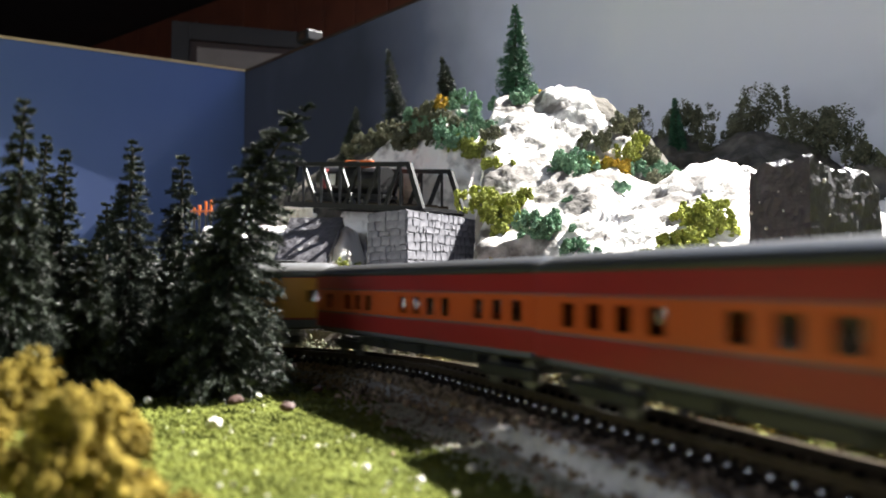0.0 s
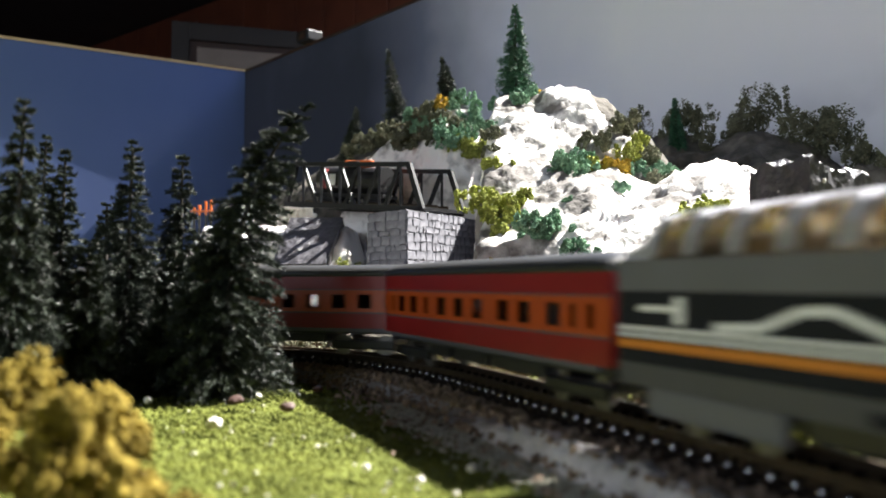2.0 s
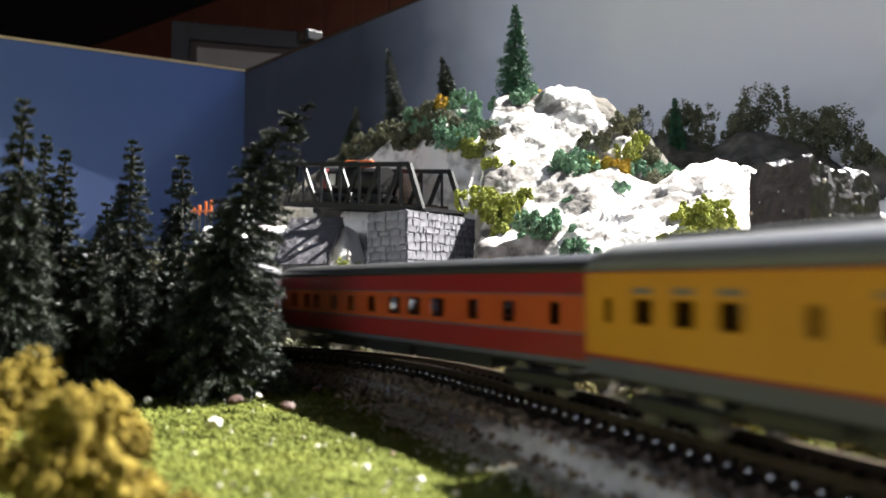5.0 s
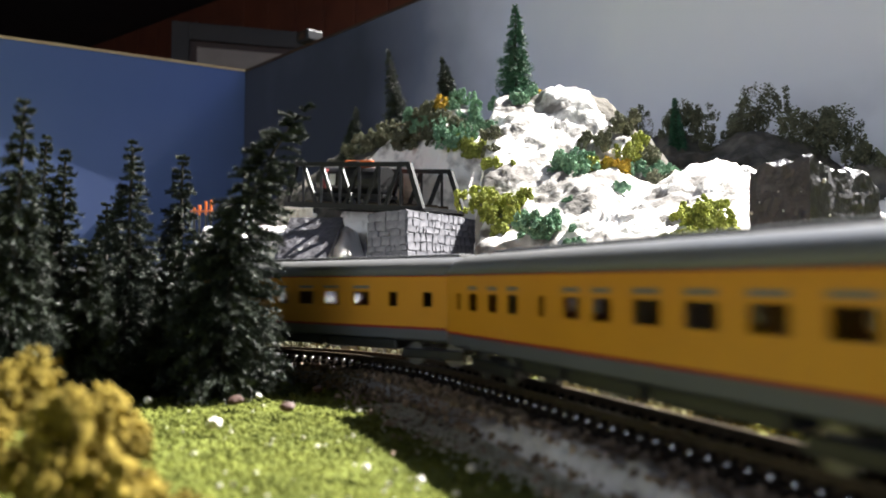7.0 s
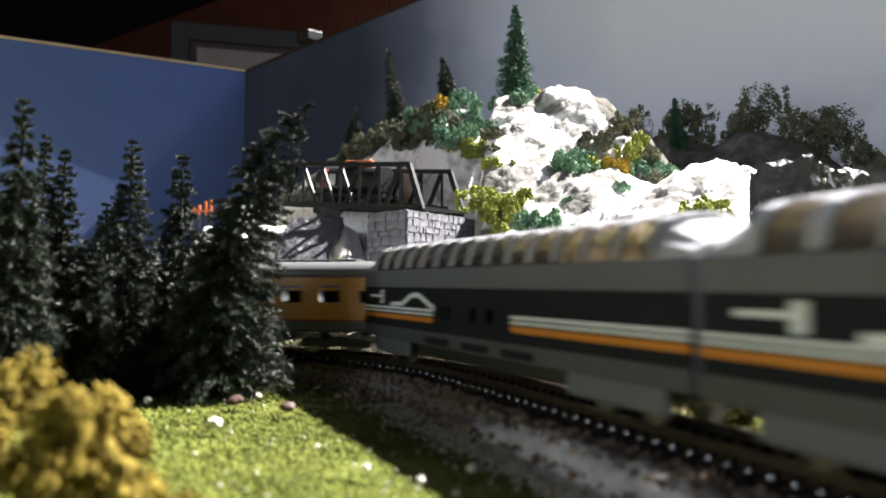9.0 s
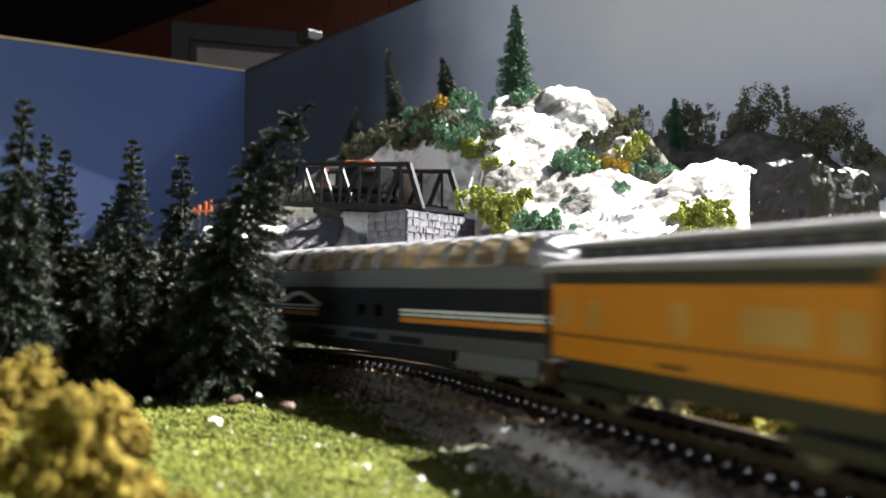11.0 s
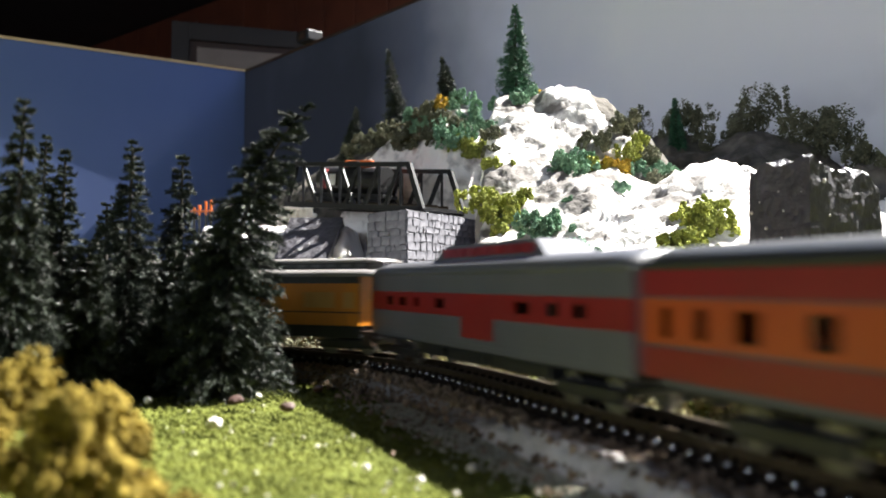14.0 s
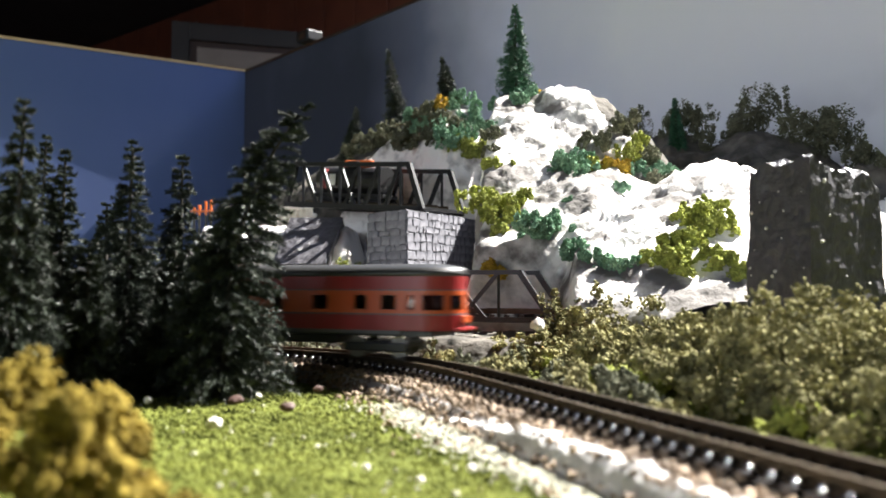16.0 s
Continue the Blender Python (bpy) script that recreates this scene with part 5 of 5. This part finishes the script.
def old_car(L, wins, label):
    car = empty("clerestory_car")
    B = L - 0.012
    z0, z1 = 0.0135, 0.0180
    for y in (HALF, -HALF):
        sg = 1 if y > 0 else -1
        side_wall(car, B, y, (("lower_panel", 0.0084, 0.0120, M_OLDYELLOW), ("sill_line", 0.0120, 0.0124, M_BROWN), ("belt", 0.0124, z0, M_OLDYELLOW), ("upper_panel", z1, 0.0205, M_OLDYELLOW)), [(c * B, w) for c, w in wins], z0, z1, M_OLDYELLOW, M_LITPANE)
        part("letter_board", box(-B / 2, B / 2, y - sg * 0.0004, y, 0.0205, 0.0225), M_ROOF, car)
        part("number_bar", box(-0.05 * B, 0.05 * B, y, y + sg * 0.0001, 0.0092, 0.0098), M_BROWN, car)
        for k in range(24):
            part("batten", box(-B / 2 + (k + 0.5) * B / 24 - 0.0001, -B / 2 + (k + 0.5) * B / 24 + 0.0001, y, y + sg * 0.00008, 0.0085, 0.0119), M_OLDYELLOW, car)
    for s in (-1, 1):
        xa, xb = sorted((s * B / 2, s * (B / 2 - 0.0007)))
        part("end_wall", box(xa, xb, -HALF, HALF, 0.0084, 0.0225, 0.0002), M_OLDYELLOW, car)
        part("door", box(s * B / 2, s * (B / 2 + 0.0003), -0.003, 0.003, 0.0070, 0.0190), M_BROWN, car)
        part("platform", box(s * B / 2, s * L / 2 - s * 0.001, -HALF + 0.0005, HALF - 0.0005, 0.0060, 0.0070), M_BROWN, car)
        for y in (-0.0080, -0.003, 0.003, 0.0080):
            part("railing_post", box(s * (L / 2 - 0.0016) - 0.0003, s * (L / 2 - 0.0016) + 0.0003, y - 0.0003, y + 0.0003, 0.0070, 0.0125 if abs(y) < 0.005 else 0.0222), M_BROWN, car)
        part("railing", box(s * (L / 2 - 0.0016) - 0.0003, s * (L / 2 - 0.0016) + 0.0003, -0.0080, 0.0080, 0.0122, 0.0128), M_BROWN, car)
        for y in (-0.0085, 0.0085):
            part("step", box(s * (B / 2 + 0.001), s * (B / 2 + 0.004), y - 0.0008, y + 0.0008, 0.0030, 0.0060), M_BROWN, car)
    part("car_floor", box(-B / 2 + 0.001, B / 2 - 0.001, -HALF + 0.0008, HALF - 0.0008, 0.0084, 0.0090), M_INTERIOR, car)
    part("partition", box(-B * 0.3, B * 0.12, -0.0003, 0.0003, 0.0090, 0.0224), M_INTERIOR, car)
    part("roof", roof_mesh(L, HALF + 0.0009, 0.0225, 0.0250, end_drop=0.006), M_CREAM, car, "weathered cream roof", smooth=True)
    bm = bmesh.new()
    add_box(bm, -B / 2 + 0.001, B / 2 - 0.001, -0.0046, 0.0046, 0.0240, 0.0266)
    part("clerestory", bm, M_ROOF, car)
    for k in range(12):
        x = -B / 2 + (k + 0.5) * B / 12
        for y in (-0.0047, 0.0047):
            part("clerestory_pane", box(x - 0.0018, x + 0.0018, y - 0.0001, y + 0.0001, 0.0251, 0.0262), M_GREYROOF, car)
    part("clerestory_roof", roof_mesh(L - 0.003, 0.0054, 0.0266, 0.0281, end_drop=0.009), M_CREAM, car, smooth=True)
    for s in (-1, 1):
        truck(car, s * L * 0.34)
        part("coupler", box(s * L / 2 - 0.001, s * L / 2 + s * 0.0022, -0.0011, 0.0011, 0.0036, 0.0054, 0.0003), M_BLACK, car)
    part("underframe", box(-B / 2 + 0.001, B / 2 - 0.001, -0.0072, 0.0072, 0.0048, 0.0083, 0.0003), M_BLACK, car)
    return tagged(car, label, "train car", "cars of the passenger train")


def build_train():
    """Cars from head to tail: the thing, its length and where its front end stands on the line at the start."""
    gap = 0.0035
    red_label = "red and orange streamlined passenger car, black roof"
    wa = [(-0.44 + 0.065 * k, 0.0042) for k in range(14) if k not in (5, 9)]
    wd = [(0.405, 0.0036), (0.338, 0.0036), (0.287, 0.0036), (0.207, 0.0036), (0.135, 0.0036), (0.053, 0.0042), (-0.028, 0.006), (-0.09, 0.006), (-0.158, 0.006), (-0.25, 0.0042), (-0.33, 0.0042), (-0.42, 0.003)]
    wb = [(-0.43 + 0.06 * k, 0.0036) for k in range(15) if k not in (3, 8, 9, 13)]
    wc = [(-0.45, 0.002), (-0.40, 0.002), (-0.34, 0.005), (-0.24, 0.005), (-0.16, 0.005), (-0.05, 0.005), (0.04, 0.005), (0.13, 0.005), (0.22, 0.003), (0.30, 0.005), (0.38, 0.005), (0.44, 0.002)]
    wy = [(-0.45, 0.003), (-0.37, 0.003), (-0.28, 0.003), (-0.19, 0.006), (-0.10, 0.006), (-0.02, 0.006), (0.06, 0.0045), (0.14, 0.002), (0.24, 0.0045), (0.31, 0.0045), (0.38, 0.0045), (0.45, 0.002)]
    wy2 = [(0.447, 0.002), (0.387, 0.0045), (0.31, 0.0045), (0.24, 0.0045), (0.15, 0.002), (0.07, 0.0055), (0.00, 0.0055), (-0.09, 0.0066), (-0.18, 0.0066), (-0.27, 0.0066), (-0.36, 0.0066), (-0.44, 0.003)]
    wt = [(0.46, 0.002), (0.41, 0.0025), (0.35, 0.004), (0.27, 0.004), (0.19, 0.004), (0.11, 0.004), (0.03, 0.004), (-0.04, 0.004), (-0.12, 0.004), (-0.22, 0.005), (-0.31, 0.004), (-0.37, 0.0045), (-0.445, 0.010)]
    wo = [(-0.40, 0.004), (-0.30, 0.005), (-0.22, 0.005), (0.20, 0.005), (0.28, 0.005), (0.40, 0.004)]
    wo2 = [(-0.44, 0.004), (-0.32, 0.006), (-0.24, 0.006), (-0.02, 0.004), (0.30, 0.004), (0.44, 0.004)]
    s1 = ((-0.40, -0.22, 0.001), (0.02, 0.16, -0.001))
    s2 = ((-0.47, -0.36, 0.001), (-0.12, 0.05, 0.0), (0.30, 0.42, -0.001))
    s3 = ((-0.30, -0.08, 0.0), (0.16, 0.34, 0.0))
    cars = []

    def put(front, rear, make):
        L = front - rear - gap
        cars.append((make(L), L, front - gap / 2 - L / 2))
    put(0.259, 0.107, lambda L: yellow_car(L, wy, s1, "yellow passenger car with grey roof and red stripe"))
    put(0.107, -0.015, lambda L: red_car("passenger_car", L, wb, s2, red_label))
    put(-0.015, -0.1455, lambda L: red_car("passenger_car", L, wa, s1, red_label))
    put(-0.1455, -0.257, lambda L: red_car("passenger_car", L, wc, s3, red_label))
    put(-0.257, -0.3965, lambda L: dome_car(L, "tall grey dome car with amber roof panes, white stripes"))
    put(-0.3965, -0.5577, lambda L: red_car("passenger_car", L, wd, ((0.10, 0.45, 0.001), (-0.48, -0.28, 0.0)), red_label))
    put(-0.5577, -0.6929, lambda L: yellow_car(L, wy, s1, "yellow passenger car with grey roof and red stripe"))
    put(-0.6929, -0.8293, lambda L: yellow_car(L, wy2, s2, "yellow passenger car with wide windows, grey roof"))
    put(-0.8293, -0.9738, lambda L: dome_car(L, "tall grey dome car with amber roof panes, white stripes"))
    put(-0.9738, -1.1325, lambda L: dome_car(L, "tall grey dome car with amber roof panes, white stripes"))
    put(-1.1325, -1.2153, lambda L: old_car(L, wo2, "short amber wooden car with cream clerestory roof"))
    put(-1.2153, -1.2971, lambda L: old_car(L, wo, "short amber wooden car with cream clerestory roof"))
    put(-1.2971, -1.3793, lambda L: old_car(L, wo2, "short amber wooden car with cream clerestory roof"))
    put(-1.3793, -1.5054, lambda L: grey_car(L, "silver passenger car with red belt and raised dome"))
    put(-1.5054, -1.6530, lambda L: red_car("observation_car", L, wt, ((-0.42, -0.02, 0.0), (0.16, 0.34, 0.0)), "red and orange tail car with rounded black roof", True))
    return cars


TRAIN = build_train()

# metres run by the train at each second
RUN = (0.0, 0.1080, 0.2146, 0.3198, 0.4233, 0.5248, 0.6244, 0.7218, 0.8167, 0.9123, 1.0119, 1.1167, 1.2281, 1.3427, 1.4570, 1.5740, 1.7080)


def motions():
    """Every car runs along the line on its two trucks."""
    times = [k * 0.25 for k in range(65)]
    for car, L, start in TRAIN:
        rows = []
        for t in times:
            s = start + float(np.interp(t, range(17), RUN))
            ax, ay, _ = on_line(s - 0.36 * L)
            bx, by, _ = on_line(s + 0.36 * L)
            rows.append((t, pose((ax + bx) / 2, (ay + by) / 2, RAIL_TOP, 0, 0, math.degrees(math.atan2(by - ay, bx - ax)))))
        walk(car, rows)


motions()
